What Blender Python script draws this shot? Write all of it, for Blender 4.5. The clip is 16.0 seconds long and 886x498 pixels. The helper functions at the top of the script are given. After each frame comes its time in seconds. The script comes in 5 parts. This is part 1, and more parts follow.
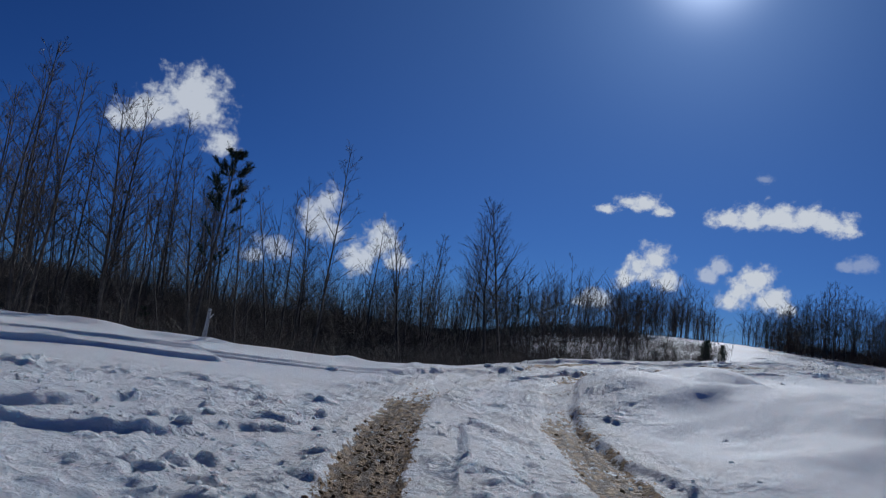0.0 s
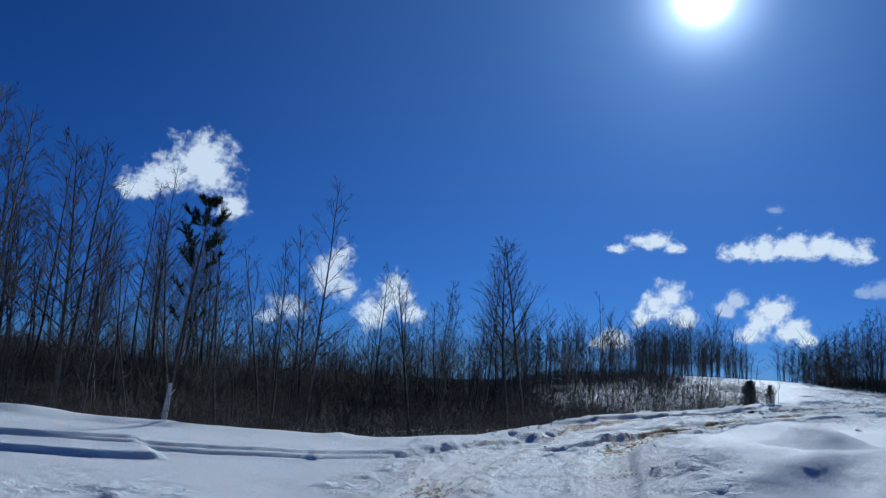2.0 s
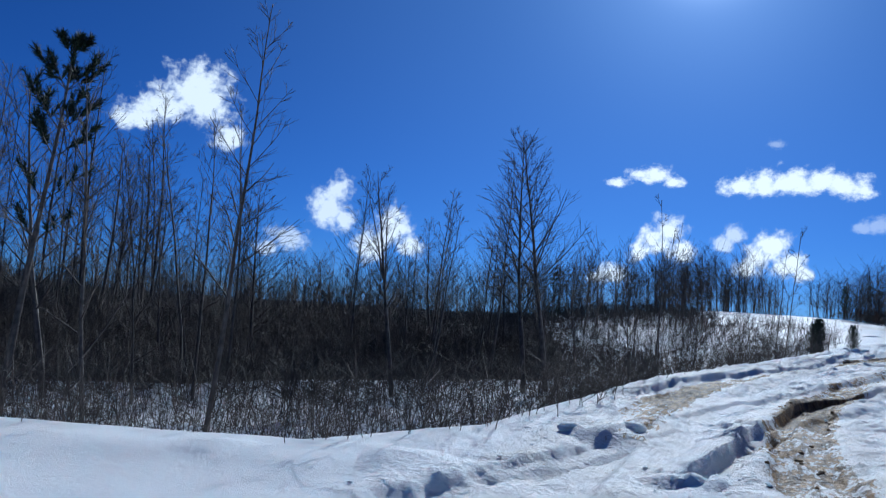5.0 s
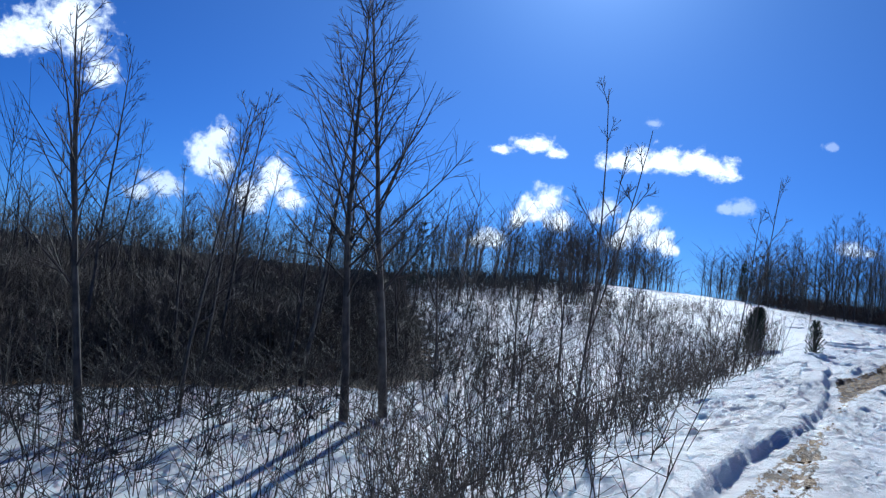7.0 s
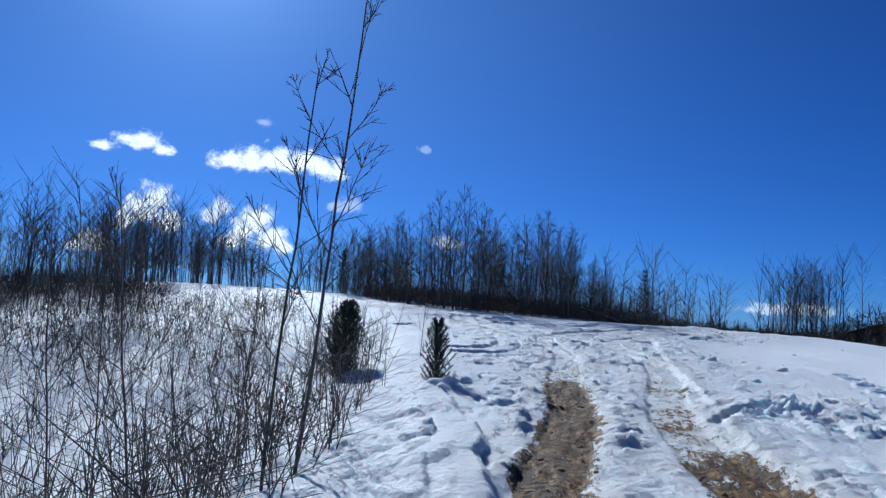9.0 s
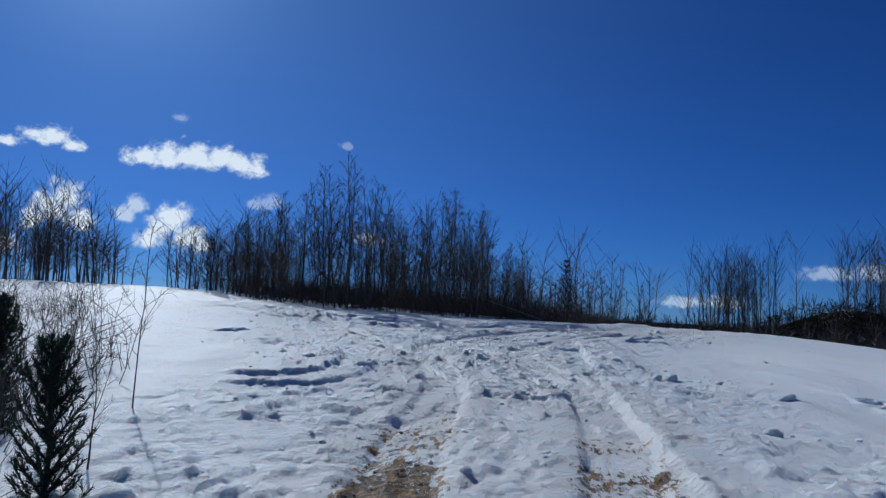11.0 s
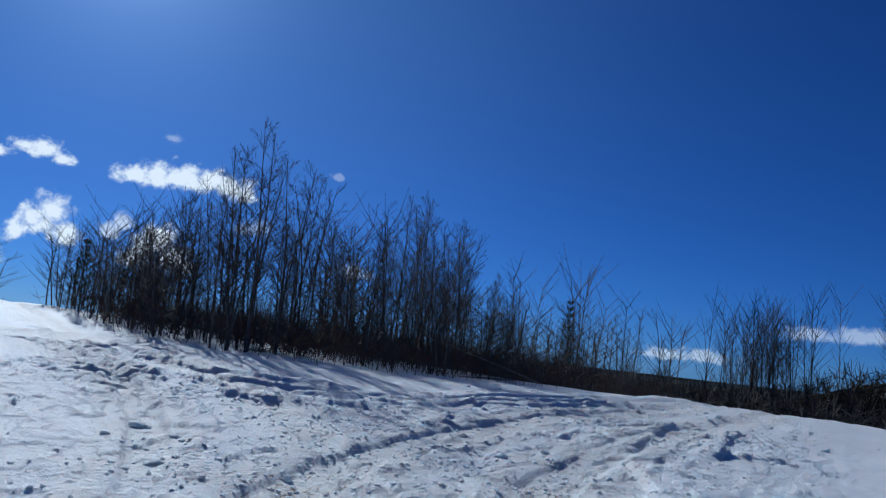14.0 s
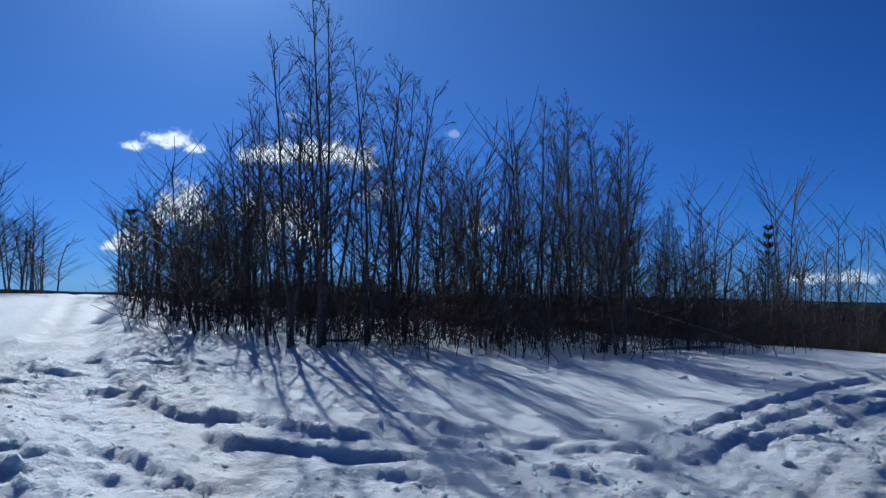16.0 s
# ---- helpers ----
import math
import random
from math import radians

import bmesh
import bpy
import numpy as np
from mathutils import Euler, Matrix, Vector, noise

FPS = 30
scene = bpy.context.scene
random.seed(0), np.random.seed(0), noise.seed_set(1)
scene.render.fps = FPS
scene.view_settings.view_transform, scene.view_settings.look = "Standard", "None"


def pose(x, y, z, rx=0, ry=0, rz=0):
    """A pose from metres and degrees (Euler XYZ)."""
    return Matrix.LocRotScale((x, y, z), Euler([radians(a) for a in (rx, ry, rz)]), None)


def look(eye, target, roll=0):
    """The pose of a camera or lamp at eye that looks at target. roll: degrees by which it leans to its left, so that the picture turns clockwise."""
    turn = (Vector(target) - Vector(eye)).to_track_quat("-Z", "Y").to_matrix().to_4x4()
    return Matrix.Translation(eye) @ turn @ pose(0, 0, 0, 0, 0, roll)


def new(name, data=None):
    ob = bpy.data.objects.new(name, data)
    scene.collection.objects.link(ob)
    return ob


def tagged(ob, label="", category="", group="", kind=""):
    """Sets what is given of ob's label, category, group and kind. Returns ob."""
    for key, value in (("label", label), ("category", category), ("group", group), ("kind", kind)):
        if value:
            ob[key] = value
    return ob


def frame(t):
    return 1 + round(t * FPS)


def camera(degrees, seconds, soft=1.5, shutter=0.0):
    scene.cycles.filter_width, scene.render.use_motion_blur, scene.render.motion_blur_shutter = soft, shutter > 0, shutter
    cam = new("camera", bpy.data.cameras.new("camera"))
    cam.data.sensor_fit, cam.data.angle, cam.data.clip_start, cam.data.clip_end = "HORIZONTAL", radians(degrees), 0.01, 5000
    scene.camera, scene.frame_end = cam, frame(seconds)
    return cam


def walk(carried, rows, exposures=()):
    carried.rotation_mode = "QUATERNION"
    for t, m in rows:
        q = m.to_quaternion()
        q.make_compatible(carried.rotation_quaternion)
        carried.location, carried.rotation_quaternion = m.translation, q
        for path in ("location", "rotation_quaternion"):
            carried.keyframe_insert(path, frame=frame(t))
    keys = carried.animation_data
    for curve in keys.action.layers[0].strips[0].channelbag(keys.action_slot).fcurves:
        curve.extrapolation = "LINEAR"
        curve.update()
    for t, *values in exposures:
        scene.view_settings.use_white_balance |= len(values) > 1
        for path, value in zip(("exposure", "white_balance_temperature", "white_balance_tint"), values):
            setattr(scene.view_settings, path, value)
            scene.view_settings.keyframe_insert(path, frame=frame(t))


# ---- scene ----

# ---- camera ----
cam = camera(56.0, 16.0, soft=1.3)
PATH = (
    (0, -0.000, 0.000, -0.000, 0.00, 4.87, 6.53),
    (0.5, -0.002, 0.815, 0.019, 0.43, 6.50, 7.48),
    (1, 0.051, 1.518, 0.041, 0.64, 7.42, 5.37),
    (1.5, 0.123, 2.210, 0.089, 0.99, 8.42, 2.94),
    (2, 0.124, 2.856, 0.171, 1.15, 8.23, 3.29),
    (2.5, 0.185, 3.617, 0.264, 0.56, 8.87, 3.01),
    (3, 0.147, 4.754, 0.252, 0.45, 7.29, 5.41),
    (3.5, 0.188, 6.088, 0.248, 0.46, 6.23, 3.01),
    (6, 0.040, 12.586, 0.209, 0.61, 2.01, 4.20),
    (6.5, 0.491, 14.774, 0.323, -2.78, 1.60, 6.08),
    (7, 1.421, 17.259, 0.425, -7.59, 1.56, 6.48),
    (7.5, 2.515, 19.575, 0.434, -14.60, 2.51, 7.19),
    (8, 3.342, 21.933, 0.528, -22.57, 4.53, 5.86),
    (8.5, 4.649, 23.657, 0.525, -28.42, 4.88, 5.07),
    (9, 6.040, 25.116, 0.467, -33.55, 3.75, 3.38),
    (9.5, 7.393, 26.374, 0.412, -36.62, 1.58, 2.47),
    (10, 8.600, 27.550, 0.450, -37.92, 2.29, 2.26),
    (12.5, 13.308, 32.230, 0.568, -40.26, 4.96, 4.38),
    (13, 14.429, 33.610, 0.619, -39.26, 4.83, 7.38),
    (13.5, 15.505, 34.763, 0.745, -39.50, 5.96, 6.82),
    (14, 16.659, 35.903, 0.853, -39.60, 6.45, 6.05),
    (14.5, 17.849, 37.259, 0.903, -38.94, 5.06, 5.54),
    (15, 18.923, 38.465, 0.964, -38.08, 4.34, 3.17),
    (15.5, 19.764, 39.974, 0.996, -35.26, 3.18, 0.70),
    (16, 20.334, 41.246, 1.082, -31.25, 2.62, 0.76),
)


def eye_row(t, x, y, z, yaw, pitch, roll):
    a, b = radians(yaw), radians(pitch)
    way = Vector((-math.sin(a) * math.cos(b), math.cos(a) * math.cos(b), math.sin(b)))
    return t, look((x, y, z), Vector((x, y, z)) + way, roll)


walk(cam, [eye_row(*row) for row in PATH], [(0, -0.62, 5900, 9), (1.5, -0.35, 5450, 4), (3.5, -0.15, 5300, 3), (6, 0.35, 5450, 4), (7.5, 0.55, 5600, 4), (8.3, 0.5, 5650, 4), (9, 0.3, 5450, 4), (10, -0.06, 5650, 5), (12.5, -0.28, 5450, 4), (14, -0.14, 5450, 4), (16, 0.06, 5500, 4)])

# ---- sky and sun ----
SUN_AZ, SUN_EL = 16.2, 25.0          # degrees east of north, degrees up
sun_way = Vector((math.sin(radians(SUN_AZ)) * math.cos(radians(SUN_EL)), math.cos(radians(SUN_AZ)) * math.cos(radians(SUN_EL)), math.sin(radians(SUN_EL))))
world = bpy.data.worlds.new("winter_sky")
scene.world = world
world.use_nodes = True
nt = world.node_tree
sky = nt.nodes.new("ShaderNodeTexSky")
sky.sky_type = "NISHITA"
sky.sun_disc = False
sky.sun_elevation, sky.sun_rotation = radians(SUN_EL), radians(SUN_AZ)
sky.altitude, sky.air_density, sky.dust_density, sky.ozone_density = 1200, 0.7, 0.1, 6.0
deep = nt.nodes.new("ShaderNodeMix")
deep.data_type, deep.blend_type = "RGBA", "MULTIPLY"
deep.inputs[0].default_value = 1.0
deep.inputs[7].default_value = (0.40, 0.66, 1.12, 1)
nt.links.new(sky.outputs[0], deep.inputs[6])
nt.nodes["Background"].inputs[1].default_value = 0.045
# the bright sun and the glare of sky close round it
toward = nt.nodes.new("ShaderNodeVectorMath")
toward.operation = "DOT_PRODUCT"
nt.links.new(nt.nodes.new("ShaderNodeTexCoord").outputs["Generated"], toward.inputs[0])
toward.inputs[1].default_value = sun_way
total = deep.outputs[2]
for sharp, tint in ((9000, (900, 900, 900)), (900, (26, 28, 32)), (110, (3.0, 3.9, 5.2)), (10, (1.3, 2.3, 3.7))):
    p = nt.nodes.new("ShaderNodeMath")
    p.operation, p.use_clamp = "POWER", True
    nt.links.new(toward.outputs["Value"], p.inputs[0])
    p.inputs[1].default_value = sharp
    add = nt.nodes.new("ShaderNodeMix")
    add.data_type, add.blend_type = "RGBA", "ADD"
    add.inputs[7].default_value = (*tint, 1)
    nt.links.new(p.outputs[0], add.inputs[0])
    nt.links.new(total, add.inputs[6])
    total = add.outputs[2]
nt.links.new(total, nt.nodes["Background"].inputs[0])
lamp = bpy.data.lights.new("sun", "SUN")
lamp.energy, lamp.angle, lamp.color = 4.1, radians(0.53), (1, 0.97, 0.93)
sun = new("sun", lamp)
sun.matrix_world = look(sun_way * 100, (0, 0, 0))


# ---- materials ----
def material(name):
    m = bpy.data.materials.new(name)
    m.use_nodes = True
    t = m.node_tree
    return m, t, t.nodes["Principled BSDF"]


def node(t, kind, **inputs):
    n = t.nodes.new(kind)
    for k, v in inputs.items():
        n.inputs[k.replace("_", " ")].default_value = v
    return n


def ramp(t, source, stops):
    r = t.nodes.new("ShaderNodeValToRGB")
    e = r.color_ramp.elements
    while len(e) < len(stops):
        e.new(0.5)
    for el, (p, c) in zip(e, stops):
        el.position, el.color = p, (*c, 1)
    t.links.new(source, r.inputs[0])
    return r.outputs[0]


def mix(t, fac, a, b):
    n = t.nodes.new("ShaderNodeMix")
    n.data_type = "RGBA"
    for sock, v in ((n.inputs[0], fac), (n.inputs[6], a), (n.inputs[7], b)):
        if isinstance(v, (tuple, float, int)):
            sock.default_value = v if not isinstance(v, tuple) else (*v, 1)
        else:
            t.links.new(v, sock)
    return n.outputs[2]


def snow_ground(name, depth):
    m, t, b = material(name)
    co = t.nodes.new("ShaderNodeTexCoord").outputs["Object"]
    att = t.nodes.new("ShaderNodeAttribute")
    att.attribute_name = "soil"
    n1 = node(t, "ShaderNodeTexNoise", Scale=1.3, Detail=8.0, Roughness=0.65)
    n2 = node(t, "ShaderNodeTexNoise", Scale=14.0, Detail=6.0, Roughness=0.7)
    n3 = node(t, "ShaderNodeTexNoise", Scale=0.25, Detail=3.0)
    for n in (n1, n2, n3):
        t.links.new(co, n.inputs["Vector"])
    white = ramp(t, n3.outputs["Fac"], [(0.3, (0.82, 0.85, 0.90)), (0.7, (0.89, 0.91, 0.94))])
    clump = node(t, "ShaderNodeTexVoronoi", Scale=17.0, Randomness=1.0)
    crumb = node(t, "ShaderNodeTexVoronoi", Scale=42.0, Randomness=1.0)
    wide = node(t, "ShaderNodeTexNoise", Scale=4.5, Detail=7.0, Roughness=0.72)
    for n in (clump, crumb, wide):
        t.links.new(co, n.inputs["Vector"])
    # mud is drawn out along the wheels: across the way, and along it at a third
    side_at = t.nodes.new("ShaderNodeAttribute"); side_at.attribute_name = "side"
    run_at = t.nodes.new("ShaderNodeAttribute"); run_at.attribute_name = "run"
    third = t.nodes.new("ShaderNodeMath"); third.operation = "MULTIPLY"
    t.links.new(run_at.outputs["Fac"], third.inputs[0]); third.inputs[1].default_value = 0.3
    lane = t.nodes.new("ShaderNodeCombineXYZ")
    t.links.new(side_at.outputs["Fac"], lane.inputs[0]); t.links.new(third.outputs[0], lane.inputs[1])
    mud = node(t, "ShaderNodeTexNoise", Scale=17.0, Detail=7.0, Roughness=0.72)
    lumps_of_mud = node(t, "ShaderNodeTexVoronoi", Scale=15.0, Randomness=1.0)
    for n in (mud, lumps_of_mud):
        t.links.new(lane.outputs[0], n.inputs["Vector"])
    soil = ramp(t, mud.outputs["Fac"], [(0.36, (0.05, 0.023, 0.007)), (0.47, (0.20, 0.10, 0.03)), (0.56, (0.38, 0.215, 0.075)), (0.66, (0.54, 0.36, 0.16))])
    soil = mix(t, ramp(t, wide.outputs["Fac"], [(0.35, (0, 0, 0)), (0.65, (0.4, 0.4, 0.4))]), soil, (0.13, 0.068, 0.023))
    soil = mix(t, ramp(t, lumps_of_mud.outputs["Distance"], [(0.45, (0, 0, 0)), (0.66, (0.7, 0.7, 0.7))]), soil, (0.05, 0.025, 0.009))
    # woodland floor: near-black, the shade among trees and brush is in the colour
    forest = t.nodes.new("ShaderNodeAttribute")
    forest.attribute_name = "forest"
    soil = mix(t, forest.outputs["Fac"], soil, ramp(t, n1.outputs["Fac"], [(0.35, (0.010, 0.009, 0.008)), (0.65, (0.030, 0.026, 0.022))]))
    # soil shows where the ruts have broken through, ragged by two noises
    a = t.nodes.new("ShaderNodeMath"); a.operation = "MULTIPLY_ADD"
    t.links.new(mud.outputs["Fac"], a.inputs[0]); a.inputs[1].default_value = 1.5
    t.links.new(n1.outputs["Fac"], a.inputs[2])
    c = t.nodes.new("ShaderNodeMath"); c.operation = "MULTIPLY_ADD"
    t.links.new(a.outputs[0], c.inputs[0]); c.inputs[1].default_value = 2.7
    d = t.nodes.new("ShaderNodeMath"); d.operation = "MULTIPLY_ADD"
    t.links.new(att.outputs["Fac"], d.inputs[0]); d.inputs[1].default_value = 2.0; d.inputs[2].default_value = -4.25
    t.links.new(d.outputs[0], c.inputs[2])
    cover = t.nodes.new("ShaderNodeMapRange")
    cover.inputs["From Min"].default_value, cover.inputs["From Max"].default_value = 0.0, 0.3
    t.links.new(c.outputs[0], cover.inputs["Value"])
    grime = t.nodes.new("ShaderNodeAttribute")
    grime.attribute_name = "grime"
    stain = t.nodes.new("ShaderNodeMath"); stain.operation = "MULTIPLY"
    t.links.new(grime.outputs["Fac"], stain.inputs[0])
    t.links.new(ramp(t, n1.outputs["Fac"], [(0.3, (0.25, 0.25, 0.25)), (0.7, (1, 1, 1))]), stain.inputs[1])
    white = mix(t, stain.outputs[0], white, (0.60, 0.53, 0.42))
    t.links.new(mix(t, cover.outputs[0], white, soil), b.inputs["Base Color"])
    b.inputs["Roughness"].default_value = 0.7
    shine = t.nodes.new("ShaderNodeMath"); shine.operation = "MULTIPLY_ADD"
    t.links.new(forest.outputs["Fac"], shine.inputs[0]); shine.inputs[1].default_value, shine.inputs[2].default_value = -0.16, 0.16
    t.links.new(shine.outputs[0], b.inputs["Specular IOR Level"])
    # light soaks through the snow, not through the mud
    soak = t.nodes.new("ShaderNodeMath"); soak.operation = "SUBTRACT"
    soak.inputs[0].default_value = 1.0
    t.links.new(cover.outputs[0], soak.inputs[1])
    t.links.new(soak.outputs[0], b.inputs["Subsurface Weight"])
    b.inputs["Subsurface Radius"].default_value = (0.8, 0.95, 1.0)
    b.inputs["Subsurface Scale"].default_value = depth
    bump = node(t, "ShaderNodeBump", Strength=1.0, Distance=0.085)
    add = t.nodes.new("ShaderNodeMath"); add.operation = "MULTIPLY_ADD"
    t.links.new(n2.outputs["Fac"], add.inputs[0])
    broken = t.nodes.new("ShaderNodeAttribute"); broken.attribute_name = "broken"
    rough = t.nodes.new("ShaderNodeMath"); rough.operation = "MULTIPLY_ADD"
    t.links.new(broken.outputs["Fac"], rough.inputs[0]); rough.inputs[1].default_value, rough.inputs[2].default_value = 0.75, 0.4
    t.links.new(rough.outputs[0], add.inputs[1])
    n4 = node(t, "ShaderNodeTexNoise", Scale=70.0, Detail=4.0, Roughness=0.75)
    t.links.new(co, n4.inputs["Vector"])
    grain = t.nodes.new("ShaderNodeMath"); grain.operation = "MULTIPLY_ADD"
    t.links.new(n4.outputs["Fac"], grain.inputs[0]); grain.inputs[1].default_value = 0.26
    # broken snow: clods and crumbs pressed into the surface
    def lumps(source, reach, low, high, onto):
        h = t.nodes.new("ShaderNodeMapRange")
        h.inputs["From Min"].default_value, h.inputs["From Max"].default_value = reach, 0.1
        t.links.new(source.outputs["Distance"], h.inputs["Value"])
        g = t.nodes.new("ShaderNodeMath"); g.operation = "MULTIPLY"
        t.links.new(h.outputs[0], g.inputs[0])
        t.links.new(ramp(t, wide.outputs["Fac"], [(0.42, (0, 0, 0)), (0.6, (1, 1, 1))]), g.inputs[1])
        w = t.nodes.new("ShaderNodeMath"); w.operation = "MULTIPLY_ADD"
        t.links.new(lumpy.outputs["Fac"], w.inputs[0]); w.inputs[1].default_value, w.inputs[2].default_value = high - low, low
        o = t.nodes.new("ShaderNodeMath"); o.operation = "MULTIPLY_ADD"
        t.links.new(g.outputs[0], o.inputs[0]); t.links.new(w.outputs[0], o.inputs[1]); t.links.new(onto, o.inputs[2])
        return o.outputs[0]
    lumpy = t.nodes.new("ShaderNodeAttribute"); lumpy.attribute_name = "broken"
    under = lumps(crumb, 0.55, 0.0, 0.22, lumps(clump, 0.6, 0.02, 0.5, n1.outputs["Fac"]))
    t.links.new(under, grain.inputs[2])
    t.links.new(grain.outputs[0], add.inputs[2])
    # tyre tread pressed across the ruts
    rut = t.nodes.new("ShaderNodeAttribute"); rut.attribute_name = "rut"
    run = t.nodes.new("ShaderNodeAttribute"); run.attribute_name = "run"
    beat = t.nodes.new("ShaderNodeMath"); beat.operation = "MULTIPLY"
    t.links.new(run.outputs["Fac"], beat.inputs[0]); beat.inputs[1].default_value = 62.0
    wave = t.nodes.new("ShaderNodeMath"); wave.operation = "SINE"
    t.links.new(beat.outputs[0], wave.inputs[0])
    tread = t.nodes.new("ShaderNodeMath"); tread.operation = "MULTIPLY"
    t.links.new(wave.outputs[0], tread.inputs[0])
    torn = t.nodes.new("ShaderNodeMath"); torn.operation = "MULTIPLY"
    t.links.new(ramp(t, n1.outputs["Fac"], [(0.45, (0, 0, 0)), (0.62, (1, 1, 1))]), torn.inputs[0])
    t.links.new(rut.outputs["Fac"], torn.inputs[1]); t.links.new(torn.outputs[0], tread.inputs[1])
    press = t.nodes.new("ShaderNodeMath"); press.operation = "MULTIPLY_ADD"
    t.links.new(tread.outputs[0], press.inputs[0])
    deep_tread = t.nodes.new("ShaderNodeMath"); deep_tread.operation = "MULTIPLY_ADD"
    t.links.new(cover.outputs[0], deep_tread.inputs[0]); deep_tread.inputs[1].default_value, deep_tread.inputs[2].default_value = 0.03, 0.07
    t.links.new(deep_tread.outputs[0], press.inputs[1])
    t.links.new(add.outputs[0], press.inputs[2])
    t.links.new(press.outputs[0], bump.inputs["Height"])
    t.links.new(bump.outputs[0], b.inputs["Normal"])
    return m


def bark(name, low, high):
    m, t, b = material(name)
    co = t.nodes.new("ShaderNodeTexCoord").outputs["Object"]
    n = node(t, "ShaderNodeTexNoise", Scale=9.0, Detail=5.0)
    t.links.new(co, n.inputs["Vector"])
    info = t.nodes.new("ShaderNodeObjectInfo")
    c = ramp(t, n.outputs["Fac"], [(0.3, low), (0.7, high)])
    hs = node(t, "ShaderNodeHueSaturation")
    mr = t.nodes.new("ShaderNodeMapRange")
    mr.inputs["To Min"].default_value, mr.inputs["To Max"].default_value = 0.7, 1.3
    t.links.new(info.outputs["Random"], mr.inputs["Value"])
    t.links.new(mr.outputs[0], hs.inputs["Value"])
    t.links.new(c, hs.inputs["Color"])
    t.links.new(hs.outputs[0], b.inputs["Base Color"])
    b.inputs["Roughness"].default_value = 0.85
    return m


SNOW = snow_ground("snow_ground", 0.06)
CLOD_SNOW = snow_ground("snow_clods", 0.12)
BARK = bark("grey_bark", (0.045, 0.038, 0.032), (0.14, 0.12, 0.10))
TWIG = bark("brown_twigs", (0.045, 0.036, 0.031), (0.105, 0.086, 0.074))
BRUSH = bark("brush_stems", (0.045, 0.037, 0.031), (0.115, 0.094, 0.078))
# brush stems again, with the shade inside dense thickets put into the colour
SHADED_BRUSH = bark("shaded_brush_stems", (0.02, 0.018, 0.016), (0.05, 0.044, 0.039))
NEEDLE = bark("pine_needles", (0.014, 0.026, 0.013), (0.042, 0.068, 0.03))


# ---- small helpers ----
def smooth(a, b, x):
    q = np.clip((x - a) / (b - a), 0, 1)
    return q * q * (3 - 2 * q)


def noise2(x, y, seed=0):
    """Value noise on arrays, 0 to 1."""
    xi, yi = np.floor(x).astype(np.int64), np.floor(y).astype(np.int64)
    fx, fy = x - xi, y - yi
    fx, fy = fx * fx * (3 - 2 * fx), fy * fy * (3 - 2 * fy)

    def h(i, j):
        q = np.sin(i * 127.1 + j * 311.7 + seed * 74.7) * 43758.5453
        return q - np.floor(q)
    return (h(xi, yi) * (1 - fx) + h(xi + 1, yi) * fx) * (1 - fy) + (h(xi, yi + 1) * (1 - fx) + h(xi + 1, yi + 1) * fx) * fy


def fractal(x, y, octaves, seed=0):
    out, amp, tot = 0, 1.0, 0
    for k in range(octaves):
        out = out + amp * noise2(x * 2 ** k + 13.7 * k, y * 2 ** k - 7.1 * k, seed + k)
        tot += amp
        amp *= 0.5
    return out / tot - 0.5


def cells(x, y, seed=0):
    """Scattered cells on arrays: distance to the middle, gap to the next cell, and a number for each cell."""
    xi, yi = np.floor(x), np.floor(y)
    f1, f2, own = np.full(np.shape(x), 9.0), np.full(np.shape(x), 9.0), np.zeros(np.shape(x))
    for i in (-1, 0, 1):
        for j in (-1, 0, 1):
            a = np.sin((xi + i) * 127.1 + (yi + j) * 311.7 + seed * 53.3) * 43758.5453
            b = np.sin((xi + i) * 269.5 + (yi + j) * 183.3 + seed * 31.9) * 24634.6345
            a, b = a - np.floor(a), b - np.floor(b)
            d = np.hypot(xi + i + a - x, yi + j + b - y)
            near = d < f1
            f2 = np.where(near, f1, np.minimum(f2, d))
            own = np.where(near, (a * 7.13 + b * 3.77) % 1.0, own)
            f1 = np.where(near, d, f1)
    return f1, f2 - f1, own


def along(line, x, y):
    """Signed distance (left of the line positive) and metres along it."""
    best, sgn, run = np.full(np.shape(x), 1e9), np.zeros(np.shape(x)), np.zeros(np.shape(x))
    length = 0.0
    for (ax, ay), (bx, by) in zip(line[:-1], line[1:]):
        dx, dy = bx - ax, by - ay
        n = math.hypot(dx, dy)
        u = np.clip(((x - ax) * dx + (y - ay) * dy) / n ** 2, 0, 1)
        d = np.hypot(x - ax - u * dx, y - ay - u * dy)
        side = np.sign(dx * (y - ay) - dy * (x - ax))
        near = d < best
        best, sgn, run = np.where(near, d, best), np.where(near, side, sgn), np.where(near, length + u * n, run)
        length += n
    return best * sgn, run


